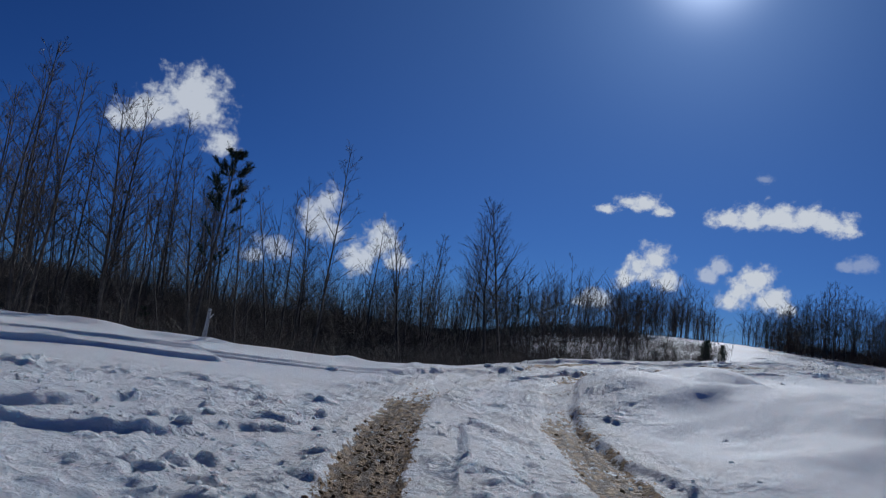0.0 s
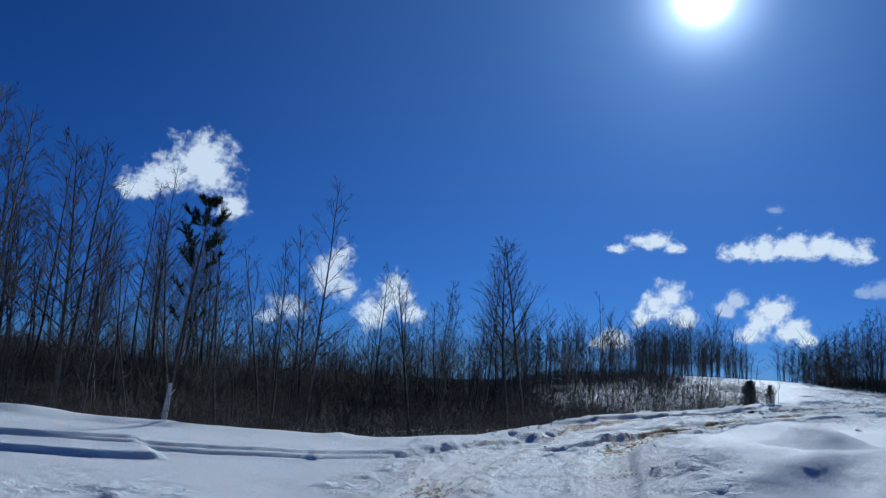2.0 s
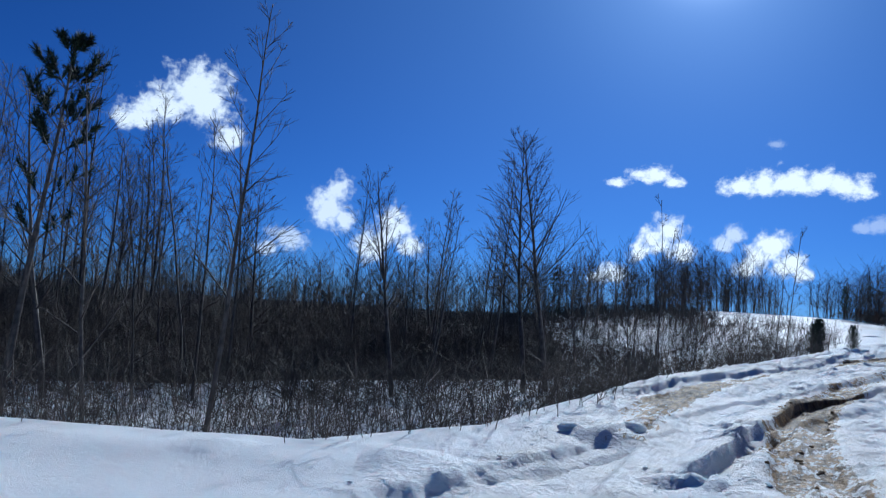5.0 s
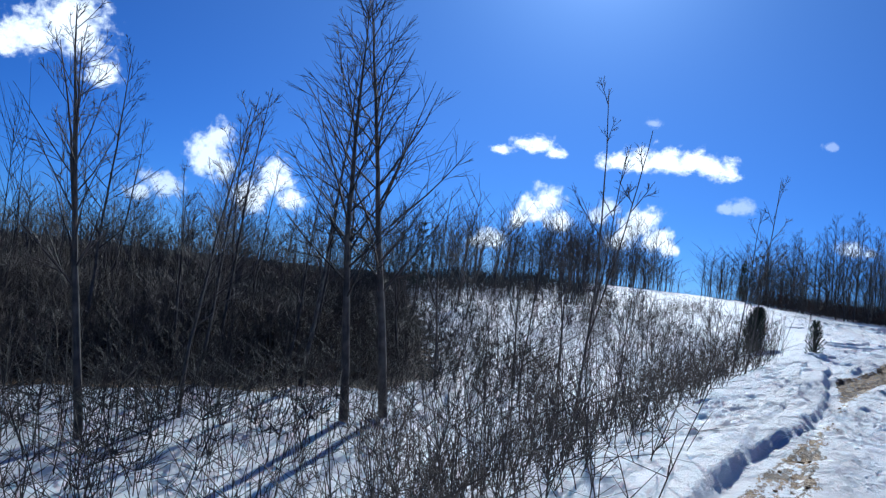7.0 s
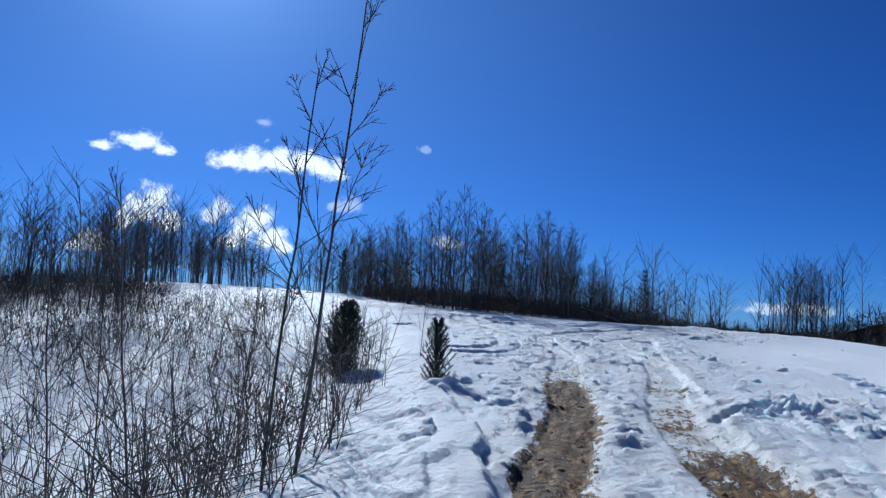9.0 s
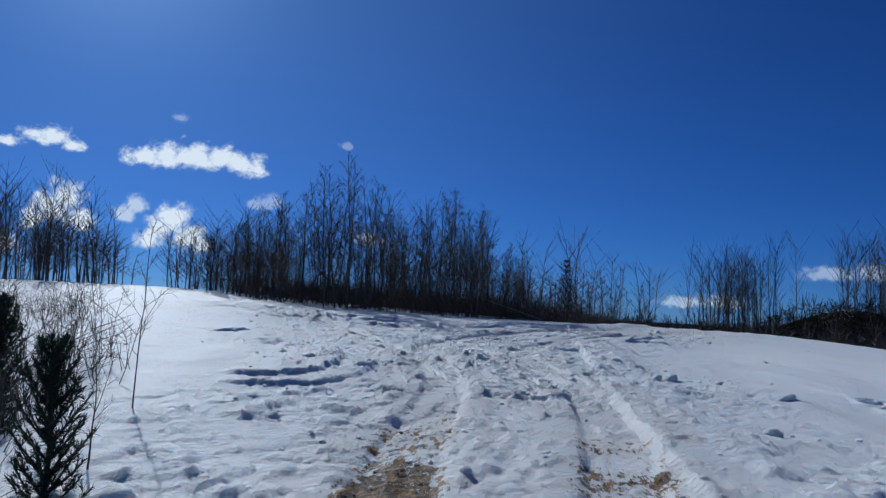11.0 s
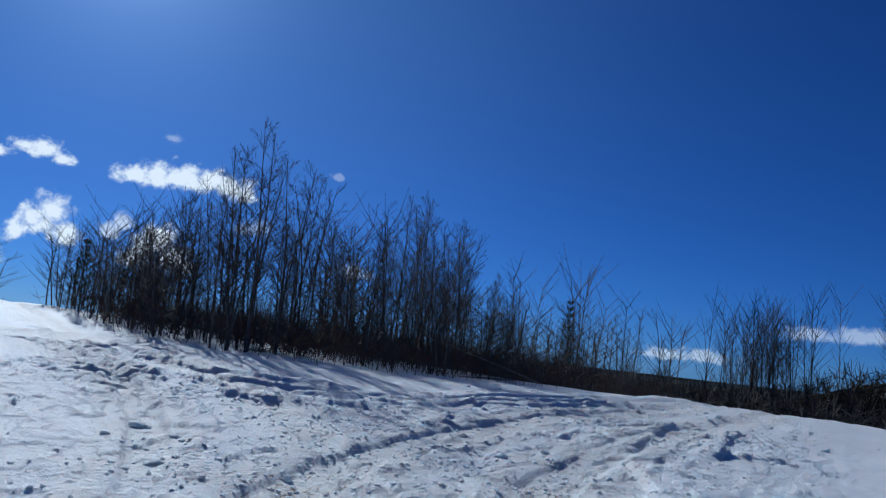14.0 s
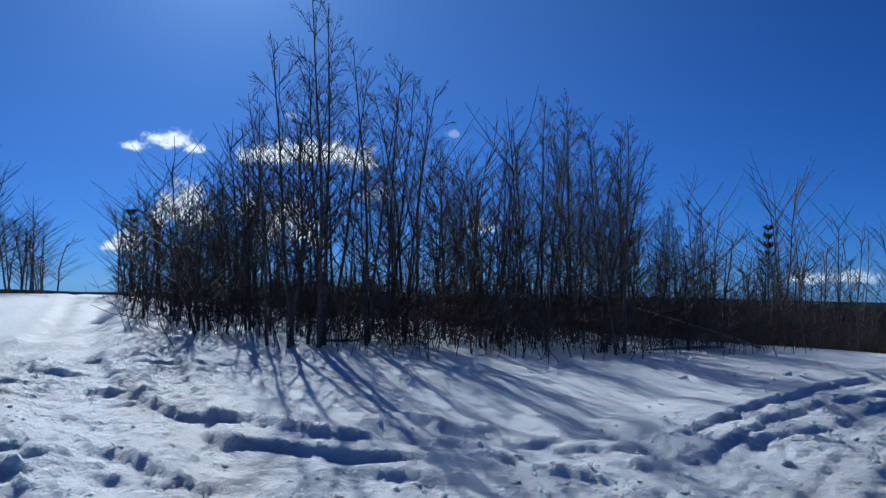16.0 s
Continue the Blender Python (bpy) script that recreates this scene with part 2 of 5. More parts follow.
def beside(line, x, y, reach):
    """As along(), worked out only within reach of the line; far values elsewhere."""
    p = np.array(line)
    d, sgn, run = np.full(np.shape(x), 99.0), np.ones(np.shape(x)), np.zeros(np.shape(x))
    near = np.nonzero((x > p[:, 0].min() - reach) & (x < p[:, 0].max() + reach) & (y > p[:, 1].min() - reach) & (y < p[:, 1].max() + reach))[0]
    nx, ny, length = x[near], y[near], 0.0
    for (ax, ay), (bx, by) in zip(line[:-1], line[1:]):
        dx, dy = bx - ax, by - ay
        n = math.hypot(dx, dy)
        box = near[(np.abs(nx - (ax + bx) / 2) < abs(dx) / 2 + reach) & (np.abs(ny - (ay + by) / 2) < abs(dy) / 2 + reach)]
        px, py = x[box], y[box]
        u = np.clip(((px - ax) * dx + (py - ay) * dy) / n ** 2, 0, 1)
        q = np.hypot(px - ax - u * dx, py - ay - u * dy)
        less = q < d[box]
        box, px, py, u, q = box[less], px[less], py[less], u[less], q[less]
        d[box], sgn[box], run[box] = q, np.sign(dx * (py - ay) - dy * (px - ax)), length + u * n
        length += n
    return d * sgn, run


def spline(points, step=0.7):
    """A Catmull-Rom line through the points."""
    p = [points[0], *points, points[-1]]
    out = []
    for a, b, c, d in zip(p, p[1:], p[2:], p[3:]):
        n = max(2, int(math.hypot(c[0] - b[0], c[1] - b[1]) / step))
        for k in range(n):
            s = k / n
            out.append(tuple(0.5 * (2 * b[i] + (c[i] - a[i]) * s + (2 * a[i] - 5 * b[i] + 4 * c[i] - d[i]) * s * s + (3 * b[i] - a[i] - 3 * c[i] + d[i]) * s ** 3) for i in (0, 1)))
    return out + [points[-1]]


# ---- the ground ----
ROAD = spline([(0.5, -9), (0.55, 0), (0.6, 7), (0.8, 11), (1.7, 15), (3.4, 19.2), (5.7, 23.0), (7.9, 26.0), (9.9, 28.5), (13.3, 32.2), (16.9, 35.9), (19.9, 40), (23.5, 42.3), (30, 45), (44, 49.5), (70, 58)], 1.2)
UPHILL = spline([(17.0, 36), (19.3, 40.5), (20.7, 44.5), (21.4, 49), (22.6, 55), (24.6, 68)], 1.2)
EDGE = [(-80, 18), (-20, 16.4), (-4, 15.6), (-0.8, 15.7), (1.1, 17.3), (2.6, 20.0), (4.2, 22.6), (6.2, 25.5), (8.8, 29.2), (11.2, 32.4), (14.4, 38), (16, 46)]
# centre line, half gauge, rut width, depth, soil, grime
TRACKS = [
    (ROAD, 0.76, 0.44, 0.045, 1.0, 0.55),
    (UPHILL, 0.75, 0.30, 0.035, 0.25, 0.5),
    (spline([(-7, 11.6), (-1.4, 13.0), (0.6, 15.3), (3.6, 19.4), (7.7, 24.5), (10, 27.6)]), 0, 0.26, 0.05, 0, 0.2),
    (spline([(1.9, 15.4), (3.2, 17.5), (4.8, 20.3), (6.4, 21.8), (9.4, 25.5), (11.5, 27.8)]), 0, 0.24, 0.12, 0, 0.3),
    (spline([(12.6, 30.2), (13.4, 30.6), (14.2, 30.7), (14.9, 31.2), (14.4, 30.2), (13.5, 29.5)]), 0, 0.15, 0.07, 0, 0),
]
BEND_LEDGE = spline([(2.4, 20.0), (3.93, 22.2), (4.76, 23.25), (6.4, 25.1), (8.2, 27.7), (9.3, 29.5), (9.9, 30.3), (11.2, 32.9)])
# lines with a step: snow on the left of the line lies higher by the second number, falling back over the third
STEPS = [
    # ledges round the turning place
    (spline([(24.0, 62), (22.3, 53.3), (21.85, 50.2), (21.76, 48.8), (21.9, 47.7), (22.24, 47.2), (22.36, 46.65), (22.6, 46.25), (22.9, 46.05)]), 0.13, 1.3),
    (spline([(21.95, 47.2), (21.95, 46.55), (22.3, 46.2), (22.6, 45.85), (22.83, 45.6), (22.9, 45.3)]), 0.13, 0.7),
    (spline([(21.2, 46.7), (21.35, 46.3), (21.45, 45.9), (21.7, 45.5)]), 0.11, 0.5),
    (spline([(21.1, 45.9), (21.35, 45.6)]), 0.10, 0.4),
    (spline([(22.95, 47.0), (23.13, 46.9), (23.08, 46.35), (23.22, 45.85), (23.4, 45.6)]), 0.10, 0.5),
    (spline([(23.35, 47.2), (23.5, 47.0), (23.45, 46.4), (23.55, 46.0)]), 0.13, 0.7),
    (spline([(23.5, 45.95), (23.8, 45.8), (24.3, 45.9)]), 0.09, 0.5),
    (spline([(23.1, 45.75), (23.55, 45.4)]), 0.10, 0.4),
    (spline([(23.25, 45.2), (23.5, 45.05), (23.6, 44.8)]), 0.13, 0.5),
    (spline([(22.3, 45.7), (22.57, 45.4), (22.7, 45.0)]), 0.12, 0.5),
    (spline([(23.8, 45.3), (24.05, 45.15), (24.15, 44.9)]), 0.09, 0.4),
    (spline([(23.75, 45.65), (24.3, 45.45), (24.45, 45.1)]), 0.08, 0.4),
    (spline([(24.65, 45.3), (25.25, 45.65), (26.0, 45.95), (27.4, 46.4), (28.5, 46.9), (30.5, 47.3), (38, 48.4)]), 0.13, 0.9),
    (spline([(24.4, 44.85), (25.05, 45.25), (25.6, 45.4), (26.7, 45.9), (27.7, 46.1), (31, 46.6)]), 0.10, 0.45),
    (spline([(25.0, 45.1), (25.9, 45.3), (26.4, 45.35), (28.4, 46.0), (33, 46.9)]), 0.09, 0.4),
    (spline([(21.2, 54), (20.8, 50), (20.5, 47.7), (20.5, 46.6), (20.1, 44.8), (19.6, 42.8)]), 0.085, 0.8),
    (spline([(21.0, 45.3), (21.5, 44.5)]), 0.11, 0.6),
    (spline([(22.2, 45.1), (22.65, 44.2)]), 0.10, 0.5),
    (spline([(20.6, 49.2), (20.6, 46.6), (20.95, 45.3), (22.2, 44.3)]), 0.06, 0.5),
    (spline([(16.5, 43.2), (17.5, 43.4)]), 0.09, 0.8),
    (spline([(16.4, 40.6), (17.15, 41.6)]), 0.11, 0.6),
    (spline([(16.1, 38.4), (16.65, 39.0)]), 0.10, 0.5),
    (spline([(21.2, 39.4), (22.0, 39.6), (22.8, 39.7)]), 0.09, 0.6),
    (spline([(21.0, 38.75), (19.7, 37.7)]), -0.07, 0.5),
    (spline([(24.6, 41.9), (26.7, 43.0), (29.3, 44.4)]), 0.09, 0.4),
    (spline([(25.4, 41.2), (27.6, 42.4), (29.9, 43.5)]), 0.09, 0.4),
    (spline([(14.2, 37.7), (14.8, 37.2), (15.4, 37.5), (16.4, 38.6), (17.3, 40.2)]), 0.13, 1.2),
    (spline([(13.8, 37.0), (14.6, 36.6), (15.4, 36.9), (16.8, 38.3)]), 0.09, 0.6),
    # terraces and slabs where the way begins
    (spline([(-16, 8.6), (-9, 9.6), (-5.5, 10.9), (-4.5, 11.4), (-3.5, 11.5), (-2.8, 11.9)]), 0.15, 2.0),
    (spline([(-12, 4.9), (-5, 5.9), (-3.2, 6.5), (-2.7, 7.4), (-2.4, 7.9)]), 0.14, 1.1),
    (spline([(-4.5, 5.4), (-2.2, 5.9), (-1.7, 6.4), (-1.5, 6.8), (-0.95, 7.1)]), 0.13, 0.6),
    (spline([(-2.6, 6.0), (-1.8, 7.2), (-1.0, 7.5)]), 0.10, 0.4),
    ([(-1.3, 9.6), (-1.2, 9.3), (-0.9, 9.35)], 0.13, 0.5),
    ([(-1.9, 13.6), (-1.5, 13.5)], 0.12, 0.4),
    (spline([(1.95, 11.4), (1.75, 9.4), (1.78, 7.6), (2.0, 6.4), (2.3, 4.5)]), 0.13, 2.0),
    ([(0.36, 9.0), (0.72, 7.75)], 0.10, 0.5),
    (spline([(0.40, 8.8), (0.37, 7.2), (0.26, 5.5), (0.2, 3.0)]), 0.12, 0.55),
    # the bank beside the bend
    (spline([(-7, 11.6), (-1.4, 13.35), (-0.25, 14.4), (0.6, 15.35), (1.75, 16.7), (4.1, 20.0)]), 0.08, 0.5),
    (spline([(1.85, 15.5), (3.2, 17.55), (5.9, 20.4), (8.7, 24.6)]), 0.08, 0.4),
    (BEND_LEDGE, 0.17, 0.7),
    (spline([(24, 41.4), (19.9, 37.4), (17.3, 34.8), (13.7, 31.15), (11.9, 29.4), (11.0, 28.3), (8.5, 25.0), (6.5, 22.0)]), 0.11, 1.2),
]
# a low wooded bank across the hollow, with the height of its top at each point
BANK = [(-60, 40, 1.4), (-30, 36, 0.7), (-16, 33.5, -0.2), (-9, 33.2, -0.85), (-2, 35.5, -1.0), (3, 39.5, -1.05), (6, 44, -1.2)]
FOOTPRINTS = [(21.0 - 0.3 * k, 34.0 - 0.29 * k + 0.1 * (k % 2)) for k in range(11)] + [(13.2 + 0.29 * k, 30.3 + 0.09 * k + 0.12 * (k % 2)) for k in range(7)] + [(14.8 - 0.22 * k, 30.75 - 0.2 * k) for k in range(6)]


def mound(x, y, cx, cy, wide, front, back, high):
    """A snow drift, steeper on its southern side."""
    return high * np.exp(-((x - cx) / wide) ** 2 - ((y - cy) / np.where(y < cy, front, back)) ** 2)


def relief(x, y):
    yy = np.clip(y, -30, 66)
    z = -1.18 + 0.012 * yy + 0.0003 * np.clip(yy, -10, 66) ** 2
    z = z - 0.016 * np.clip(x - 26, 0, 40) * smooth(20, 40, y)
    z = z + 0.035 * np.clip(-x - 1, 0, 14) * (1 - smooth(13, 19, y))
    s, _ = along(EDGE, x, y)
    z = z - (1.05 * smooth(0.3, 3.2, s) + 0.022 * np.clip(s - 3, 0, 60)) * (1 - smooth(11.5, 17, x)) * (1 - smooth(34, 48, y) * smooth(0, 8, x))
    z = z + 0.09 * np.exp(-((s + 0.4) / 0.4) ** 2) * (1 - smooth(4, 9, x)) * (0.5 + 4 * np.clip(fractal(x / 0.8, y / 0.8, 2, 66), 0, 1))
    z = z + 0.10 * np.exp(-((x - 20) / 5) ** 2 - ((y - 58) / 8) ** 2) - 0.010 * np.clip(y - 48, 0, 18)
    z = z + 0.22 * np.exp(-((x - 37) / 4) ** 2 - ((y - 44.5) / 4) ** 2)
    z = z - 0.075 * np.clip(18 - x, 0, 11) * smooth(38, 54, y)
    z = z + mound(x, y, 3.5, 12.0, 1.5, 1.5, 2.4, 0.46) + mound(x, y, 5.6, 10.6, 1.5, 1.4, 2.4, 0.50) + mound(x, y, 5.4, 15.0, 1.7, 1.6, 2.6, 0.48)
    z = z + mound(x, y, 8.2, 12.4, 1.8, 1.6, 2.6, 0.48) + mound(x, y, 4.3, 8.0, 1.2, 1.1, 1.8, 0.24) + mound(x, y, 7.2, 8.2, 1.6, 1.4, 2.0, 0.36) + mound(x, y, 10, 18, 2.5, 2.2, 4, 0.3)
    east = (x - 13) * 0.87 + (y - 32) * 0.5
    z = z - 0.06 * np.clip(east - 27, 0, 400)
    # a wooded bank on the lower ground to the east
    z = z + 3.3 * np.exp(-((x - 64) / 7) ** 2 - ((y - 53.5) / 7) ** 2)
    z = z - 0.05 * np.clip(y - 68, 0, 70) * smooth(-10, 10, x)
    d, _ = along([p[:2] for p in BANK], x, y)
    top = np.interp(x, [p[0] for p in BANK], [p[2] for p in BANK])
    rim = top - np.where(d < 0, 0.16, 0.06) * np.abs(d) - 0.5 * smooth(3, 8, x)
    return np.maximum(z, np.where(x < 8, rim, -99))


def gauge(run):
    """Half the distance between the two ruts of the road."""
    return 0.92 - 0.16 * smooth(20, 26, run) - 0.27 * np.exp(-((run - 43) / 3.2) ** 2)


def near_road(x, y):
    a, run = beside(ROAD, x, y, 8)
    b, _ = beside(UPHILL, x, y, 8)
    return np.abs(a), np.abs(b), run


def churn(x, y):
    """Where wheels have broken the snow."""
    a, b, run = near_road(x, y)
    late = smooth(30, 42, run)
    c = (1 - smooth(1.4, 2.4, a)) * 0.7 + late * (1 - smooth(1.8, 4.0, np.minimum(a, b))) * (1 - 0.6 * smooth(44, 48, y) * smooth(1.1, 1.8, b))
    c = c + 0.9 * (1 - smooth(3, 5, np.hypot(x + 3, (y - 5) * 0.8)))
    c = c + 0.8 * (1 - smooth(3, 5, np.hypot((x - 12) * 0.8, y - 32.0))) * smooth(-0.4, 1.5, -along(EDGE, x, y)[0])
    return np.clip(c, 0, 1)


def ground_height(x, y, detail=True):
    z = relief(x, y)
    if detail:
        c = churn(x, y)
        z = z + 0.09 * fractal(x / 3.2, y / 3.2, 3, 5) + 0.02 * fractal(x / 0.5, y / 0.5, 3, 9)
        drift = smooth(1.9, 3.0, x) * (1 - smooth(15, 19, y)) * (1 - smooth(12, 18, x))
        z = z + 0.52 * drift * fractal((x * 0.75 - y * 0.66) / 1.3, (x * 0.66 + y * 0.75) / 3.4, 3, 41)
        # wind-drawn snow east of the way
        lee = smooth(12.5, 15, x) * (1 - smooth(40, 44, y)) * (1 - c) * smooth(24, 28, y)
        z = z + 0.20 * lee * fractal((x * 0.8 - y * 0.6) / 0.9, (x * 0.6 + y * 0.8) / 3.6, 3, 43)
        # broken snow, drawn out along the way the wheels went
        da, ra = beside(ROAD, x, y, 8)
        db, rb = beside(UPHILL, x, y, 8)
        on = np.abs(da) < np.abs(db)
        d, run = np.where(on, da, db), np.where(on, ra, rb)
        n = 0.62 * fractal(d / 0.2, run / 0.8, 3, 17) + 0.38 * fractal(x / 0.4, y / 0.4, 3, 18)
        fine = 0.5 * fractal(d / 0.15, run / 0.4, 2, 37) + 0.5 * fractal(x / 0.22, y / 0.22, 2, 38)
        z = z + c * (0.018 * smooth(0.06, 0.1, n) + 0.014 * smooth(0.05, 0.09, fine) + 0.016 * n + 0.02 * fractal(x / 1.3, y / 1.3, 2, 23))
        # plates and clods of crust, tilted and standing proud
        where = c > 0.02
        cx, cy, cc = x[where], y[where], c[where]
        wx, wy = cx + 0.10 * fractal(cx / 0.3, cy / 0.3, 2, 91), cy + 0.10 * fractal(cx / 0.3, cy / 0.3, 2, 92)
        groups = np.clip(0.5 + 2.4 * fractal(cx / 1.8, cy / 1.8, 2, 93), 0, 1)
        add = np.zeros(len(cx))
        for size, high, share, seed in ((0.46, 0.06, 0.78, 3), (0.2, 0.048, 0.66, 4), (0.1, 0.03, 0.5, 5)):
            f1, gap, own = cells(wx / size, wy / (size * 0.8), seed)
            up = np.clip((own - share) / (1 - share), 0, 1) ** 0.6
            add = add + high * up * smooth(0.05, 0.22, gap) * (0.75 + 0.5 * (own * 17 % 1 - 0.5) * f1)
        lip = beside(BEND_LEDGE, cx, cy, 1.2)[0]
        pressed = (1 - (np.abs(lip) < 0.35)) * (1 - 0.8 * (1 - smooth(0.25, 0.45, np.abs(np.abs(da[where]) - gauge(ra[where])))))
        z[where] = z[where] + cc * groups * add * pressed
        for fx, fy in FOOTPRINTS:
            near = (np.abs(x - fx) < 0.4) & (np.abs(y - fy) < 0.4)
            r = np.hypot((x[near] - fx) / 0.16, (y[near] - fy) / 0.13)
            z[near] = z[near] - 0.09 * (1 - smooth(0.7, 1.1, r)) + 0.03 * np.exp(-((r - 1.35) / 0.25) ** 2)
        wob = 0.05 * fractal(x / 0.9, y / 0.9, 2, 3)
        for line, half, width, depth, _, _ in TRACKS:
            d, run = beside(line, x, y, 2.5)
            r = np.abs(np.abs(d) - (gauge(run) if line is ROAD else half)) + wob
            k = 0.8 + 0.5 * fractal(run / 3.0, half + run * 0.0, 2, 8)
            z = z - k * depth * (1 - smooth(width * 0.45, width * 0.62, r)) + 0.3 * k * depth * np.exp(-((r - width * 0.9) / 0.12) ** 2)
        jag = 0.07 * fractal(x / 0.5, y / 0.5, 3, 77) + 0.03 * fractal(x / 0.11, y / 0.11, 2, 78)
        for line, up, reach in STEPS:
            d, run = beside(line, x, y, 3.0)
            d = d + jag
            last = along(line, np.array([line[-1][0]]), np.array([line[-1][1]]))[1][0]
            ends = smooth(0, 0.4, run) * (1 - smooth(last - 0.25, last, run))
            z = z + up * 0.6 * (0.85 + 0.6 * fractal(run / 0.8, run * 0 + up * 90, 2, 19)) * smooth(-0.05, 0.03, d) * (1 - smooth(reach * 0.3, reach, d)) * ends
    return z


def soil_amount(x, y):
    soil, grime = np.zeros(np.shape(x)), np.zeros(np.shape(x))
    patch = np.clip(0.6 + 1.5 * fractal(x / 4, y / 4, 2, 31), 0, 1)
    for line, half, width, _, so, gr in TRACKS:
        d, run = beside(line, x, y, 2.5)
        r = np.abs(np.abs(d) - (gauge(run) if line is ROAD else half))
        soil = np.maximum(soil, so * (1 - smooth(width * 0.5, width * 1.0, r)) * patch)
        grime = np.maximum(grime, gr * (1 - smooth(width * 0.9, width * 2.2, r)))
    a, b, run = near_road(x, y)
    # mud worn through on the bend, dirty packed snow on the flat
    side = beside(ROAD, x, y, 8)[0]
    worn = np.maximum(np.exp(-((run - 16) / 4.6) ** 4), np.exp(-((run - 42.5) / 4.4) ** 4))
    soil = np.maximum(soil, (1 - smooth(0.12, 0.42, np.abs(side - gauge(run)))) * worn)
    soil = np.maximum(soil, 0.72 * (1 - smooth(0.10, 0.46, np.abs(side + gauge(run)))) * worn * (1 - 0.42 * smooth(30, 36, run)))
    grime = np.maximum(grime, 0.75 * (1 - smooth(0.2, 0.5, np.abs(side + gauge(run)))) * worn)
    soil = soil * (1 - 0.75 * smooth(45, 49, run))
    ledge, _ = beside(BEND_LEDGE, x, y, 1.2)
    soil = soil * (1 - smooth(-0.22, -0.1, ledge) * (np.abs(ledge) < 1.2))
    grime = np.maximum(grime, 0.32 * (1 - smooth(2.0, 5.0, np.minimum(a, b))) * smooth(42, 50, run) * np.clip(0.5 + 2 * fractal(x / 2.5, y / 2.5, 3, 51), 0, 1))
    grime = np.maximum(grime, 0.5 * (1 - smooth(1.4, 3.4, a)) * (1 - smooth(20, 27, run)) * np.clip(0.55 + 2.2 * fractal(x / 0.9, y / 0.9, 3, 53), 0, 1))
    # leaf litter, shade put into its colour, on the wooded bank and far land
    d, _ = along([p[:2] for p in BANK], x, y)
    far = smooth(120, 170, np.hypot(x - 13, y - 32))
    shaded_litter = np.maximum(far, np.maximum(smooth(33, 39, (x - 13) * 0.87 + (y - 32) * 0.5), smooth(-7.0, -5.2, d + 2.5 * fractal(x / 2.0, y / 2.0, 3, 57)) * (1 - smooth(2.6, 4.4, x - 0.06 * (y - 30)))))
    soil = np.maximum(soil, shaded_litter * 1.2)
    rut = (1 - smooth(0.16, 0.26, np.abs(a - gauge(run)))) + 0.7 * (1 - smooth(0.12, 0.2, np.abs(b - 0.75)))
    return soil, np.clip(grime, 0, 1), np.clip(rut, 0, 1), run + 0.6 * np.abs(a - gauge(run)), churn(x, y), shaded_litter, np.clip(side, -9, 9)


def axis(lo, hi, a, b, step):
    """Grid lines, even from a to b, and ever wider out to lo and hi."""
    mid = list(np.arange(a, b, step))
    up, w, v = [], step, mid[-1]
    while v < hi:
        w *= 1.13
        v += w
        up.append(v)
    dn, w, v = [], step, mid[0]
    while v > lo:
        w *= 1.13
        v -= w
        dn.append(v)
    return np.array(dn[::-1] + mid + up)


GRID = {}
FINE_CUTS = 5


def driven(x, y):
    """Ground close to the way, built with a finer net."""
    a, b, _ = near_road(x, y)
    on = ((a < 3.3) | (b < 2.6)) & (y > 4) & (y < 51) & (x < 30)
    on |= (x > -6) & (x < 7) & (y > 4.8) & (y < 15)
    on |= (x > 17) & (x < 29.5) & (y > 41.5) & (y < 49)
    on |= (a < 6) & (x > 9) & (x < 23) & (y > 28)
    return on


